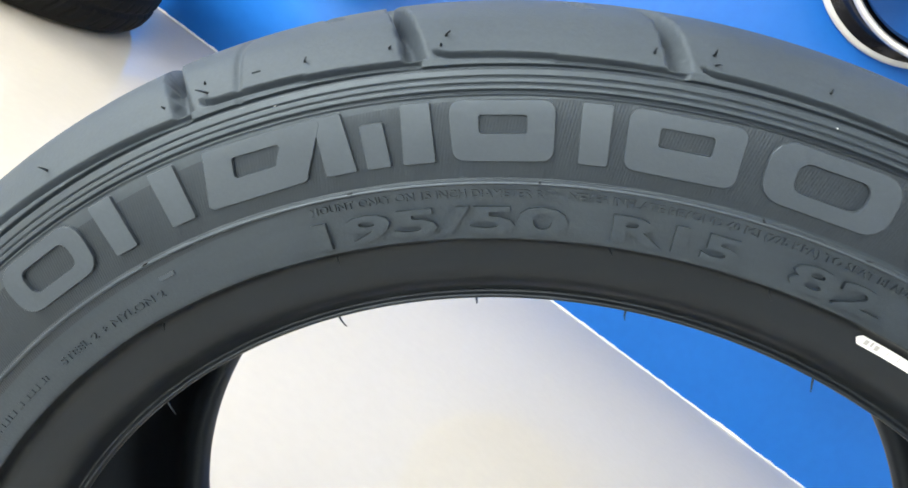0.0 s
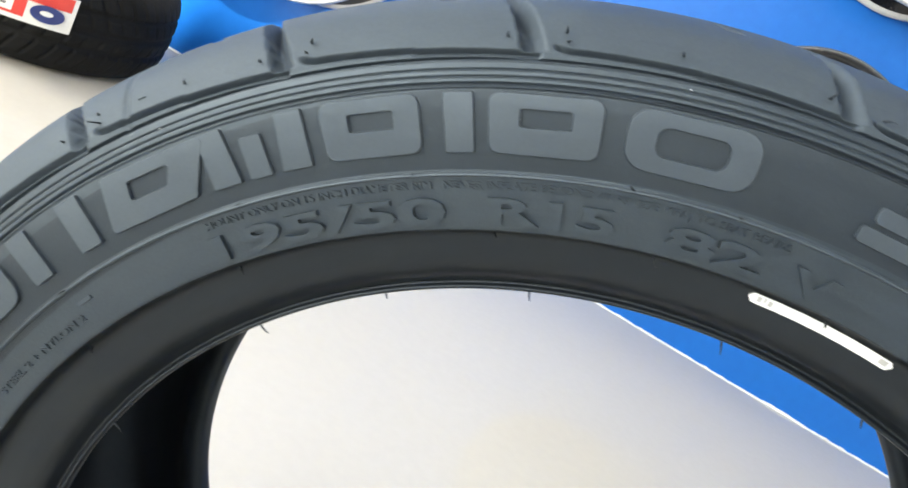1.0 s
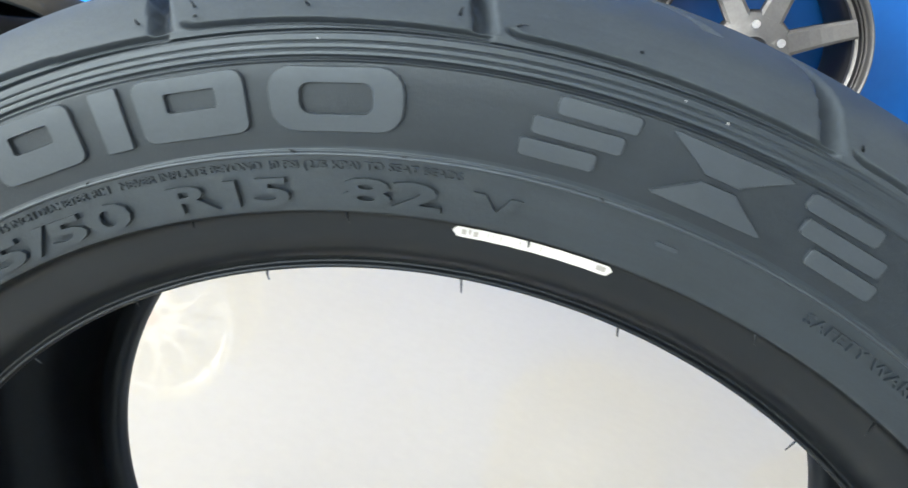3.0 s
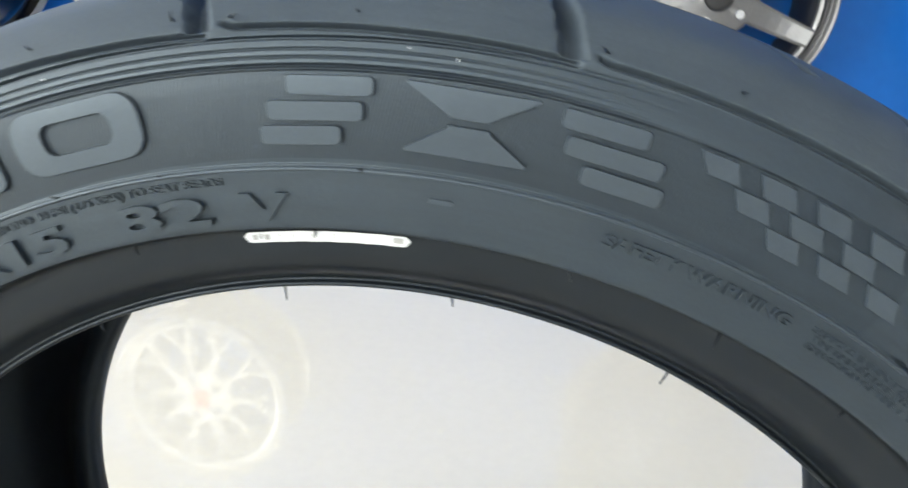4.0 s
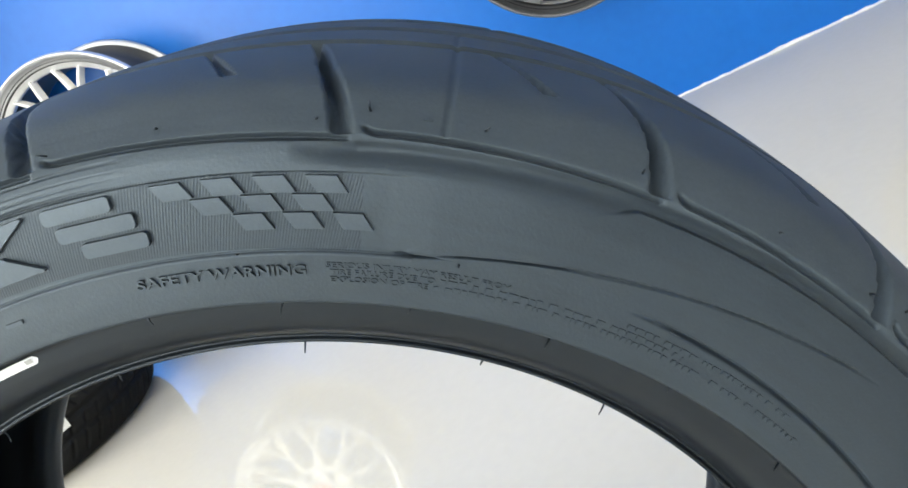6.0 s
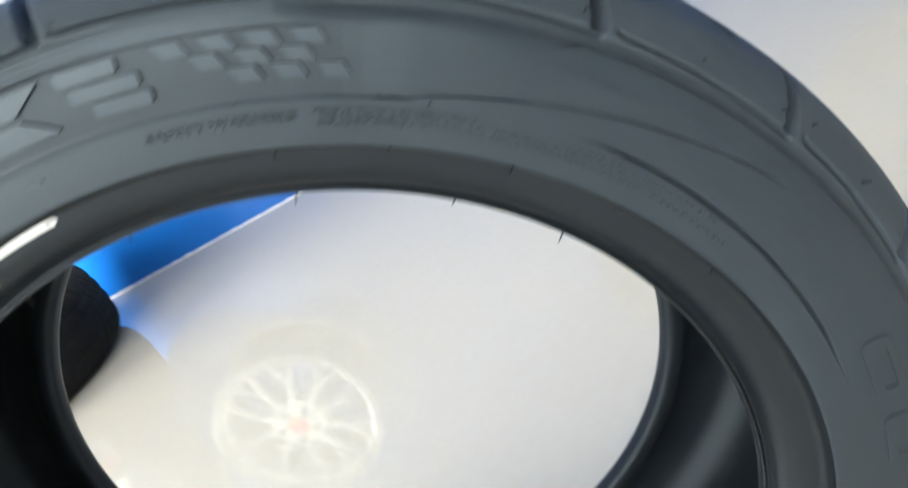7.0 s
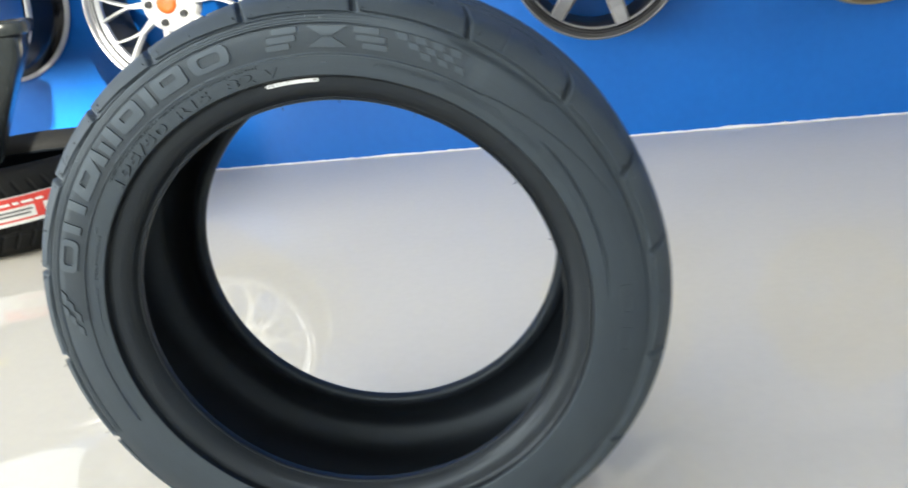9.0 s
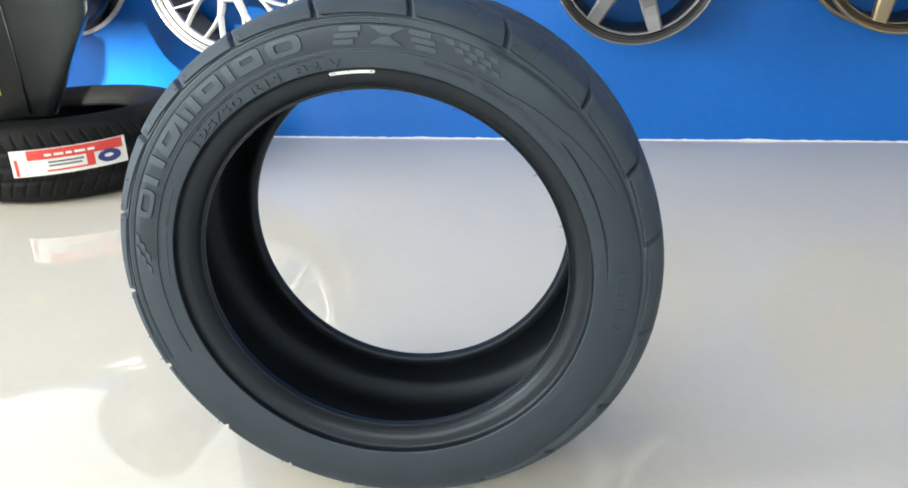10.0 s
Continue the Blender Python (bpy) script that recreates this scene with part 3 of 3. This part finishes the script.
def bars_line(a0, a1, r, cap, seed):
    """Writing too small to read: short plain bars."""
    rnd = random.Random(seed)
    a = a0
    while a > a1:
        w = rnd.uniform(0.22, 0.75)
        part("moulded_bar", raised([bar(a, max(a - w, a1), r, r + cap * rnd.uniform(0.8, 1.0), 0.0002)], 0.0003), RUBBER, tyre, smooth=False)
        a -= w + rnd.choice((0.14, 0.14, 0.14, 0.5))


bars_line(56.8, 38, 0.2211, 0.0015, 3)
bars_line(57.2, 36, 0.2190, 0.0015, 4)
bars_line(43, 28, 0.2232, 0.0014, 5)
bars_line(35, 26, 0.2190, 0.0014, 6)
bars_line(181, 168.5, 0.2172, 0.0020, 7)
# faint block shapes of the emblem opposite
for a0, a1 in ((8, 0.5), (-1.5, -8)):
    shape([bar(a0, a1, 0.2326, 0.2443, c=0.0035)], [bar(a0 - 1.5, a1 + 1.5, 0.2356, 0.2413, 0.0014)], lift=0.0005, mat=RUBBER)
bars_line(-60, -74, 0.2420, 0.0040, 8)
# small notch marks
for a, r in ((154.5, 0.2215), (88.2, 0.2212)):
    shape([bar(a + 0.7, a - 0.7, r, r + 0.0012, 0.0004)], name="moulded_mark", lift=0.0006)

# small triangles moulded beside the seams
for a in (143.4, 59.2):
    k = int(np.argmin(np.abs(R_ - 0.2655)))
    bm = bmesh.new()
    pts = []
    for da, j in ((-0.28, 0), (0.28, 0), (0.0, 5)):
        t = radians(a + da)
        r, y = R_[k + j] + 0.0004 * NORM[k + j, 0], Y_[k + j] + 0.0004 * NORM[k + j, 1]
        pts.append((Vector((r * math.cos(t), y, r * math.sin(t))), Vector(((r - 0.001) * math.cos(t), y + 0.0008, (r - 0.001) * math.sin(t)))))
    top = [bm.verts.new(p[0]) for p in pts]
    low = [bm.verts.new(p[1]) for p in pts]
    bm.faces.new(top)
    for i in range(3):
        bm.faces.new((top[i], low[i], low[(i + 1) % 3], top[(i + 1) % 3]))
    part("wear_mark", bm, RUBBER_TREAD, tyre, smooth=False)

# the white sticker on the bead
n = 40
V = np.zeros((n, 7, 3))
k0 = int(np.argmin(np.abs(R_[:i_edge] - 0.2060)))
k1 = int(np.argmin(np.abs(R_[:i_edge] - 0.2094)))
for i in range(n):
    f = i / (n - 1)
    a = radians(101.85 - 11.7 * f)
    pinch = min(1, math.sqrt(max(0.02, 1 - (1 - min(f, 1 - f) / 0.04) ** 2)) if min(f, 1 - f) < 0.04 else 1)
    for j in range(7):
        g = 0.5 + (j / 6 - 0.5) * pinch
        k = k0 + (k1 - k0) * g
        lo = int(k)
        w = k - lo
        r, y = R_[lo] * (1 - w) + R_[lo + 1] * w, Y_[lo] * (1 - w) + Y_[lo + 1] * w
        r, y = r + 0.0004 * NORM[lo, 0], y + 0.0004 * NORM[lo, 1] + 0.0001 * math.sin(f * 40)
        V[i, j] = (r * math.cos(a), y, r * math.sin(a))
STICK = surface("sticker_film", (0.68, 0.72, 0.77), (0.78, 0.82, 0.87), (0.35, 0.5), 160, 700, 0.1, 0.0003)
sticker = part("bead_label", grid_mesh("bead_label", V, STICK, wrap_u=False), STICK, tyre, "narrow white paper sticker, slightly scuffed")

k = int((k0 + k1) / 2)
for f0, f1, g in ((0.055, 0.085, 0.0), (0.10, 0.115, 0.0002), (0.13, 0.16, -0.0001), (0.22, 0.226, 0.0), (0.25, 0.254, 0.0001), (0.30, 0.307, 0.0), (0.36, 0.363, 0.0), (0.42, 0.428, -0.0001), (0.49, 0.494, 0.0), (0.55, 0.558, 0.0), (0.62, 0.623, 0.0001), (0.90, 0.96, 0.0001)):
    bm = bmesh.new()
    vs = []
    for f, q in ((f0, -1), (f1, -1), (f1, 1), (f0, 1)):
        a = radians(101.85 - 11.7 * f)
        j = k + int(q * (k1 - k0) * 0.26)
        r, y = R_[j] + g + 0.0006 * NORM[j, 0], Y_[j] + 0.0006 * NORM[j, 1]
        vs.append(bm.verts.new((r * math.cos(a), y - 0.0001, r * math.sin(a))))
    bm.faces.new(vs)
    part("print_bar", bm, FAINT, sticker, smooth=False)

# rubber hairs left by the mould
rnd = random.Random(11)


def hair(a, r, y, length, lean, name="rubber_hair"):
    c = math.cos(radians(a)), math.sin(radians(a))
    out = Vector((c[0], 0, c[1])) * lean[0] + Vector((0, -1, 0)) * lean[1] + Vector((-c[1], 0, c[0])) * lean[2]
    out.normalize()
    side = out.orthogonal().normalized()
    other = out.cross(side)
    base = Vector((r * c[0], y, r * c[1]))
    bend = Vector((rnd.uniform(-1, 1), rnd.uniform(-1, 1), rnd.uniform(-1, 1))) * 0.35
    bm = bmesh.new()
    rows = []
    for k in range(4):
        f = k / 3
        p = base + (out + bend * f) * length * f
        rad_ = 0.00042 * (1 - 0.55 * f)
        rows.append([bm.verts.new(p + (side * math.cos(q) + other * math.sin(q)) * rad_) for q in (0, 1.26, 2.51, 3.77, 5.03)])
    for x, z in zip(rows, rows[1:]):
        for i in range(5):
            bm.faces.new((x[i], x[(i + 1) % 5], z[(i + 1) % 5], z[i]))
    bm.faces.new(rows[-1])
    part(name, bm, RUBBER_BEAD, tyre)


for a in (166, 145.3, 132, 118.5, 101.0, 87, 68.2, 51.0, 38, 20, 3, -20, -45, -70, -100, -130, -160):
    hair(a, 0.1887, -0.0790, rnd.uniform(0.003, 0.0055), (-1, 0.35, rnd.uniform(-0.3, 0.3)))
for a in (158, 142.0, 121.2, 109.5, 96.4, 79.5, 68.6, 58.5, 47.4, 36.5, 24, 8, -12, -30):
    hair(a, 0.2104, -0.0955, rnd.uniform(0.002, 0.004), (-0.7, 0.6, rnd.uniform(-0.4, 0.4)))
for a in (155.2, 139.0, 126.4, 112, 105.3, 93, 70.8, 55.8, 40):
    hair(a, 0.2275, -0.1020, rnd.uniform(0.0015, 0.003), (0.2, 0.8, rnd.uniform(-0.6, 0.6)))
for g in GROOVES:
    for da, r in ((-1.1, 0.2640), (2.0, 0.2645), (-1.0, 0.2670), (-7.4, 0.2650)):
        if rnd.random() < 0.75:
            k = int(np.argmin(np.abs(R_ - r)))
            hair(g + da + rnd.uniform(-0.2, 0.2), r, float(Y_[k]), rnd.uniform(0.0008, 0.0042), (0.6, 0.8, rnd.uniform(-0.5, 0.5)))

# glints on the ends of rubber hairs, put in as pale specks on the rings
for a, r, size in ((90.7, 0.2560, 0.0004), (88.3, 0.2544, 0.0005), (110.2, 0.2553, 0.0004), (142.5, 0.2546, 0.0004)):
    bm = bmesh.new()
    bmesh.ops.create_icosphere(bm, subdivisions=2, radius=1.0)
    for v in bm.verts:
        v.co *= 0.8 + 0.4 * noise.noise(v.co * 2 + Vector((a, r, 0)))
    turn = Matrix.Rotation(radians(-a * 3), 4, "Y")
    bmesh.ops.transform(bm, matrix=Matrix.Translation(put(a, r, 0.0002)) @ turn @ Matrix.Diagonal((size, 0.0003, size * 0.4, 1)), verts=bm.verts)
    part("lint_speck", bm, STICK, tyre, "pale grey speck put in for a shiny hair end")


# ---- the empty casing sags: wider than high, and its marks sit a little lower
def settle(me):
    co = np.empty(len(me.vertices) * 3, np.float32)
    me.vertices.foreach_get("co", co)
    co = co.reshape(-1, 3).astype(float)
    r, a = np.hypot(co[:, 0], co[:, 2]), np.arctan2(co[:, 2], co[:, 0])
    a = a + np.radians(np.interp(np.degrees(a), (-180, -150, -100, -40, 0, 45, 63, 75, 85, 97, 110, 124, 140, 165, 180), (3.3, 2.9, 1.7, 0.2, -0.85, -1.0, -0.5, -0.22, 0.32, 1.1, 1.62, 2.33, 2.8, 3.38, 3.35)))
    w = a - radians(TURN)
    grow = np.interp(r, (0.1885, 0.2126, 0.2273, 0.2485, 0.2600, 0.2700, 0.2805), (0.0004, 0.0006, 0.0014, 0.0021, 0.0024, 0.0020, 0.0014))
    oval = np.interp(r, (0.255, 0.268, 0.28), (0.0128, 0.0180, 0.0198))
    sink = np.interp(r, (0.255, 0.268), (0.0, -0.0049))
    r = r * (1 + oval * np.cos(2 * w) + sink * np.sin(w)) + grow
    co[:, 0], co[:, 2] = r * np.cos(a), r * np.sin(a)
    me.vertices.foreach_set("co", co.reshape(-1).astype(np.float32))
    me.update()


for ob in [o for o in bpy.data.objects if o.type == "MESH" and (o.parent == tyre or (o.parent and o.parent.parent == tyre))]:
    settle(ob.data)

# ---------------------------------------------------------------- the tyre lying by the wall, with a paper label
LR, LW = 0.321, 0.205
lying = thing("tyre", "black car tyre lying flat with a red and white paper band", "tyre", m=pose(-1.185, 1.203, 0))
prof = [(0.178, 0.040), (0.184, 0.024), (0.206, 0.009), (0.246, 0.0), (0.286, 0.006), (0.304, 0.021), (0.314, 0.040), (0.319, 0.067), (0.321, 0.1025)]
prof = smooth_path(prof, 0.0045)
up = np.stack([prof[::-1, 0], LW - prof[::-1, 1]], 1)
outer = np.vstack([prof, up[1:]])
NL = 720
th = np.linspace(0, 360, NL, endpoint=False)[:, None]
rr, zz = outer[:, 0][None], outer[:, 1][None]
on = np.clip((rr - 0.304) / 0.006, 0, 1)
h = np.zeros((NL, len(outer)))
for zc in (0.066, 0.1025, 0.139):
    h = np.minimum(h, -0.006 * box_step(zz - zc, 0.0045, 0.003) * on)
sway = np.abs(zz - 0.1025) * 90
d = (th + sway) % 6.0 - 3.0
h = np.minimum(h, -0.0045 * box_step(d, 0.50, 0.40) * on * np.clip((np.abs(zz - 0.1025) - 0.012) / 0.003, 0, 1))
t = np.radians(th)
V = np.stack([(rr + h) * np.cos(t), (rr + h) * np.sin(t), np.repeat(zz, NL, 0)], -1)
part("tread", grid_mesh("lying_tread", V, OLD_RUBBER), OLD_RUBBER, lying)
inn = smooth_path([(0.178, 0.040), (0.190, 0.048), (0.230, 0.022), (0.280, 0.028), (0.301, 0.070), (0.301, 0.135), (0.280, 0.177), (0.230, 0.183), (0.190, 0.157), (0.178, 0.165)], 0.006)
sp = spun(inn, 180)[:, :, [0, 2, 1]]
part("inner_liner", grid_mesh("lying_liner", sp, LINER), LINER, lying)


A0, A1 = -83.1, -34.7  # the label reaches round this arc, a little askew
Z0, Z1 = 0.084, 0.150


def band(a0, a1, z0, z1, mat, name, lift, parent):
    n = 26
    V = np.zeros((n, 2, 3))
    for i in range(n):
        a = radians(a0 + (a1 - a0) * i / (n - 1))
        skew = 0.0045 * (2 * (math.degrees(a) - A0) / (A1 - A0) - 1)
        V[i, 0] = ((LR + lift) * math.cos(a), (LR + lift) * math.sin(a), z0 + skew)
        V[i, 1] = ((LR + lift) * math.cos(a), (LR + lift) * math.sin(a), z1 + skew)
    me = grid_mesh(name, V, mat, wrap_u=False)
    return part(name, me, mat, parent)


def strip(f0, f1, g0, g1, mat, name, lift=0.0018):
    return band(A0 + (A1 - A0) * f0, A0 + (A1 - A0) * f1, Z0 + (Z1 - Z0) * g0, Z0 + (Z1 - Z0) * g1, mat, name, lift, label)


label = band(A0, A1, Z0, Z1, PAPER, "paper_label", 0.0012, lying)
label["label"] = "paper tread label printed red, white and navy"
strip(0.15, 0.97, 0.60, 0.97, RED, "red_strip")
strip(0.02, 0.14, 0.66, 0.95, STICK, "pale_block")
for f0, f1 in ((0.30, 0.36), (0.38, 0.46), (0.48, 0.53), (0.55, 0.64), (0.66, 0.72)):
    strip(f0, f1, 0.71, 0.80, PAPER, "print_bar", 0.0030)
strip(0.03, 0.06, 0.04, 0.66, RED, "red_edge")
strip(0.32, 0.62, 0.44, 0.51, INK, "print_bar")
strip(0.32, 0.60, 0.31, 0.38, INK, "print_bar")
strip(0.30, 0.66, 0.12, 0.19, RED, "red_line")
strip(0.64, 0.71, 0.12, 0.60, RED, "red_block")


def oval(f0, f1, g0, g1, mat, name, lift):
    """A printed oval on the label."""
    bm = bmesh.new()
    vs = []
    for i in range(28):
        q = 2 * math.pi * i / 28
        f, g = (f0 + f1) / 2 + (f1 - f0) / 2 * math.cos(q), (g0 + g1) / 2 + (g1 - g0) / 2 * math.sin(q)
        a = A0 + (A1 - A0) * f
        z = Z0 + (Z1 - Z0) * g + 0.0045 * (2 * f - 1)
        vs.append(bm.verts.new(((LR + lift) * math.cos(radians(a)), (LR + lift) * math.sin(radians(a)), z)))
    bm.faces.new(vs)
    return part(name, bm, mat, label, smooth=False)


oval(0.735, 0.94, 0.14, 0.62, NAVY, "navy_mark", 0.0042)
oval(0.79, 0.87, 0.33, 0.47, PAPER, "white_mark", 0.0052)
strip(0.07, 0.22, 0.16, 0.58, STICK, "pale_block")

# ---------------------------------------------------------------- dark bin standing on the lying tyre
BIN = surface("grey_plastic", (0.007, 0.009, 0.010), (0.012, 0.0145, 0.016), (0.16, 0.30), 5, 160, 0.06, 0.0006, spec=0.3)
bin_box = thing("plastic_bin", "dark grey tapered plastic bin standing on the tyre", "bin", m=pose(-1.259, 1.02, LW, 0, 0, 28))


def bin_ring(w, d, c, z, n=7):
    """A rounded rectangle w by d with corners of radius c, at the height z."""
    pts = []
    for sx, sy, q in ((1, -1, -90), (1, 1, 0), (-1, 1, 90), (-1, -1, 180)):
        for i in range(n):
            f = radians(q + 90 * i / (n - 1))
            pts.append((sx * (w / 2 - c) + c * math.cos(f), sy * (d / 2 - c) + c * math.sin(f), z))
    return pts


def bin_skin(levels):
    """Rings (grow, height) from the foot to the rim and back down inside: an array for grid_mesh."""
    return np.array([bin_ring(0.30 + g, 0.16 + g * 0.48, max(0.004, 0.028 + g * 0.1), z) for g, z in levels]).transpose(1, 0, 2)


hull = [(-0.20, 0.0), (-0.012, 0.0), (-0.003, 0.002), (0.0, 0.008)] + [(0.27 * k / 8, 0.008 + 0.29 * k / 8) for k in range(1, 9)] + [(0.26, 0.304), (0.248, 0.294)] + [(0.24 - 0.25 * k / 5, 0.25 - 0.24 * k / 5) for k in range(6)] + [(-0.20, 0.006)]
part("body", grid_mesh("bin_body", bin_skin(hull), BIN), BIN, bin_box)
part("rim", grid_mesh("bin_rim", bin_skin([(0.260, 0.290), (0.278, 0.290), (0.285, 0.293), (0.287, 0.305), (0.285, 0.316), (0.278, 0.320), (0.252, 0.320), (0.248, 0.316), (0.246, 0.304)]), BIN), BIN, bin_box, "rolled rim of the bin")
for x, w in ((-0.06, 0.003), (0.09, 0.0025)):
    bm = bmesh.new()
    box(bm, x - w, x + w, -0.004, 0.002, 0.012, 0.285, 0.0012)
    rib = part("rib", bm, BIN, bin_box)
    rib.matrix_local = pose(0, -0.08, 0.0) @ Matrix.Rotation(math.atan(0.065 / 0.29), 4, "X")
bm = bmesh.new()
box(bm, 0.004, 0.038, -0.0016, 0.001, 0.066, 0.084, 0.0006)
mark = part("yellow_mark", bm, YELLOW, bin_box, "small yellow printed mark")
mark.matrix_local = pose(0, -0.08, 0.0) @ Matrix.Rotation(math.atan(0.065 / 0.29), 4, "X")

# ---------------------------------------------------------------- wheel rims on the wall


def rim(kind, label, x, off, z, R, spin=0.0, closed=False):
    face, barrel_m, lip_m = {"white": (ALLOY_WHITE, GUNMETAL, POLISHED), "gun": (SATIN, DARK, SATIN), "bronze": (BRONZE, DARK, BRONZE), "silver": (ALLOY_WHITE, GLOSS_BLACK, ALLOY_WHITE)}[kind]
    ob = thing("wheel_rim", label, "wheel rim", "wheel rims on the wall", pose(x, wall_y(x) - off * 1.009, z, 0, 0, WALL_TURN))
    w = off - 0.004
    E = {"white": 0.84, "gun": 0.86, "bronze": 0.87}.get(kind, 0.925)  # where the spokes meet the lip
    barrel = smooth_path([(R * 0.93, 0.012), (R * 0.90, 0.030), (R * 0.86, 0.060), (R * 0.84, w * 0.6), (R * 0.86, w - 0.035), (R * 0.93, w - 0.015), (R * 0.985, w - 0.006), (R * 0.985, w)], 0.012)
    inner = barrel[::-1] - np.array([0.006, 0])
    part("barrel", grid_mesh("barrel", spun(np.vstack([barrel, inner]), 120), barrel_m), barrel_m, ob)
    flange = smooth_path([(R * 0.95, w - 0.012), (R * 0.985, w - 0.009), (R * 0.998, w - 0.004), (R * 0.992, w), (R * 0.95, w)], 0.003)
    part("back_flange", grid_mesh("back_flange", spun(np.vstack([flange, flange[:1]]), 120), lip_m), lip_m, ob)
    lip = smooth_path([(R * E, 0.036), (R * E, 0.024), (R * (E + 0.03), 0.020), (R * 0.945, 0.012), (R * 0.962, 0.002), (R * 0.985, -0.003), (R, 0.003), (R, 0.012), (R * 0.975, 0.018), (R * 0.93, 0.024), (R * (E + 0.01), 0.040)], 0.003)
    part("lip", grid_mesh("lip", spun(np.vstack([lip, lip[:1]]), 160), lip_m), lip_m, ob, "wide polished outer lip" if kind == "white" else "rounded outer lip")
    if closed:
        dish = smooth_path([(0.060, 0.046), (R * 0.4, 0.052), (R * 0.7, 0.050), (R * 0.93, 0.036)], 0.01)
        part("disc_face", grid_mesh("disc_face", spun(np.vstack([dish, dish[::-1] + np.array([0, 0.006])]), 96), barrel_m), barrel_m, ob, "closed dark disc behind the spokes")
    hub = smooth_path([(0.002, 0.012), (0.030, 0.012), (0.036, 0.014), (0.070, 0.020), (0.076, 0.026), (0.078, 0.050), (0.070, 0.070), (0.002, 0.070)], 0.006)
    part("hub", grid_mesh("hub", spun(hub, 64), face), face, ob)
    cap = smooth_path([(0.001, 0.003), (0.020, 0.004), (0.027, 0.008), (0.029, 0.014)], 0.004)
    part("centre_cap", grid_mesh("centre_cap", spun(cap, 40), ORANGE if kind == "white" else DARK), None, ob, "orange centre cap" if kind == "white" else "")
    for k in range(5):
        a = radians(spin + 72 * k + 36)
        bm = bmesh.new()
        bmesh.ops.create_cone(bm, cap_ends=True, segments=8, radius1=0.0105, radius2=0.0085, depth=0.016, matrix=Matrix.Translation((0.052 * math.cos(a), 0.012, 0.052 * math.sin(a))) @ Matrix.Rotation(radians(90), 4, "X"))
        part("lug_nut", bm, CHROME if kind in ("gun", "silver") else DARK, ob, smooth=False)

    def spoke(a, r0, r1, w0, w1, bend=0.0, deep=0.026, name="spoke", parent=None):
        """A tapered arm from r0 to r1 that turns by bend on its way."""
        bm = bmesh.new()
        N = 7
        rows = []
        for i in range(N):
            f = i / (N - 1)
            r = r0 + (r1 - r0) * f
            w = w0 + (w1 - w0) * f
            aa = a + bend * f
            c, s = math.cos(aa), math.sin(aa)
            g = (r - 0.066) / (R * E - 0.066)
            yf = 0.018 + 0.010 * math.sin(g * math.pi) - 0.004 * g
            rows.append([bm.verts.new((r * c - q * s, y, r * s + q * c)) for q, y in ((-w, yf + deep), (-w, yf + 0.004), (-w * 0.72, yf), (w * 0.72, yf), (w, yf + 0.004), (w, yf + deep))])
        for p, q in zip(rows, rows[1:]):
            for i in range(6):
                bm.faces.new((p[i], q[i], q[(i + 1) % 6], p[(i + 1) % 6]))
        bm.faces.new(rows[0])
        bm.faces.new(rows[-1][::-1])
        bmesh.ops.recalc_face_normals(bm, faces=bm.faces)
        return part(name, bm, face, parent or ob, smooth=False)

    if kind == "white":
        # ten spokes, each forked halfway into two arms that reach over to their neighbours
        fork = R * 0.50
        for k in range(10):
            a = radians(spin + 36 * k)
            stem = spoke(a, 0.066, fork + 0.004, 0.0098, 0.0062)
            for side in (1, -1):
                spoke(a, fork - 0.004, R * (E + 0.015), 0.0042, 0.0032, side * radians(9.2), name="arm", parent=stem)
    else:
        cnt = {"gun": 7, "bronze": 6, "silver": 5}[kind]
        for k in range(cnt):
            spoke(radians(spin + 360 / cnt * k), 0.066, R * (E + 0.02), 0.024, 0.018)
    return ob


rim("white", "white mesh-spoke alloy rim with polished lip on the wall", -0.774, 0.205, 0.516, 0.234)
rim("gun", "gunmetal seven-spoke alloy rim hung on the wall", 0.360, 0.250, 0.529, 0.2165, -73)
rim("bronze", "bronze six-spoke alloy rim hung on the wall", 1.015, 0.205, 0.535, 0.209, -45)
rim("silver", "silver alloy rim with dark barrel on the wall", -1.410, 0.205, 0.576, 0.246, 10)
rim("silver", "silver five-spoke alloy rim in the upper row", 0.370, 0.205, 1.120, 0.246, 20)
rim("gun", "gunmetal rim with a closed dark disc in the upper row", -1.291, 0.205, 1.042, 0.203, 10, True)
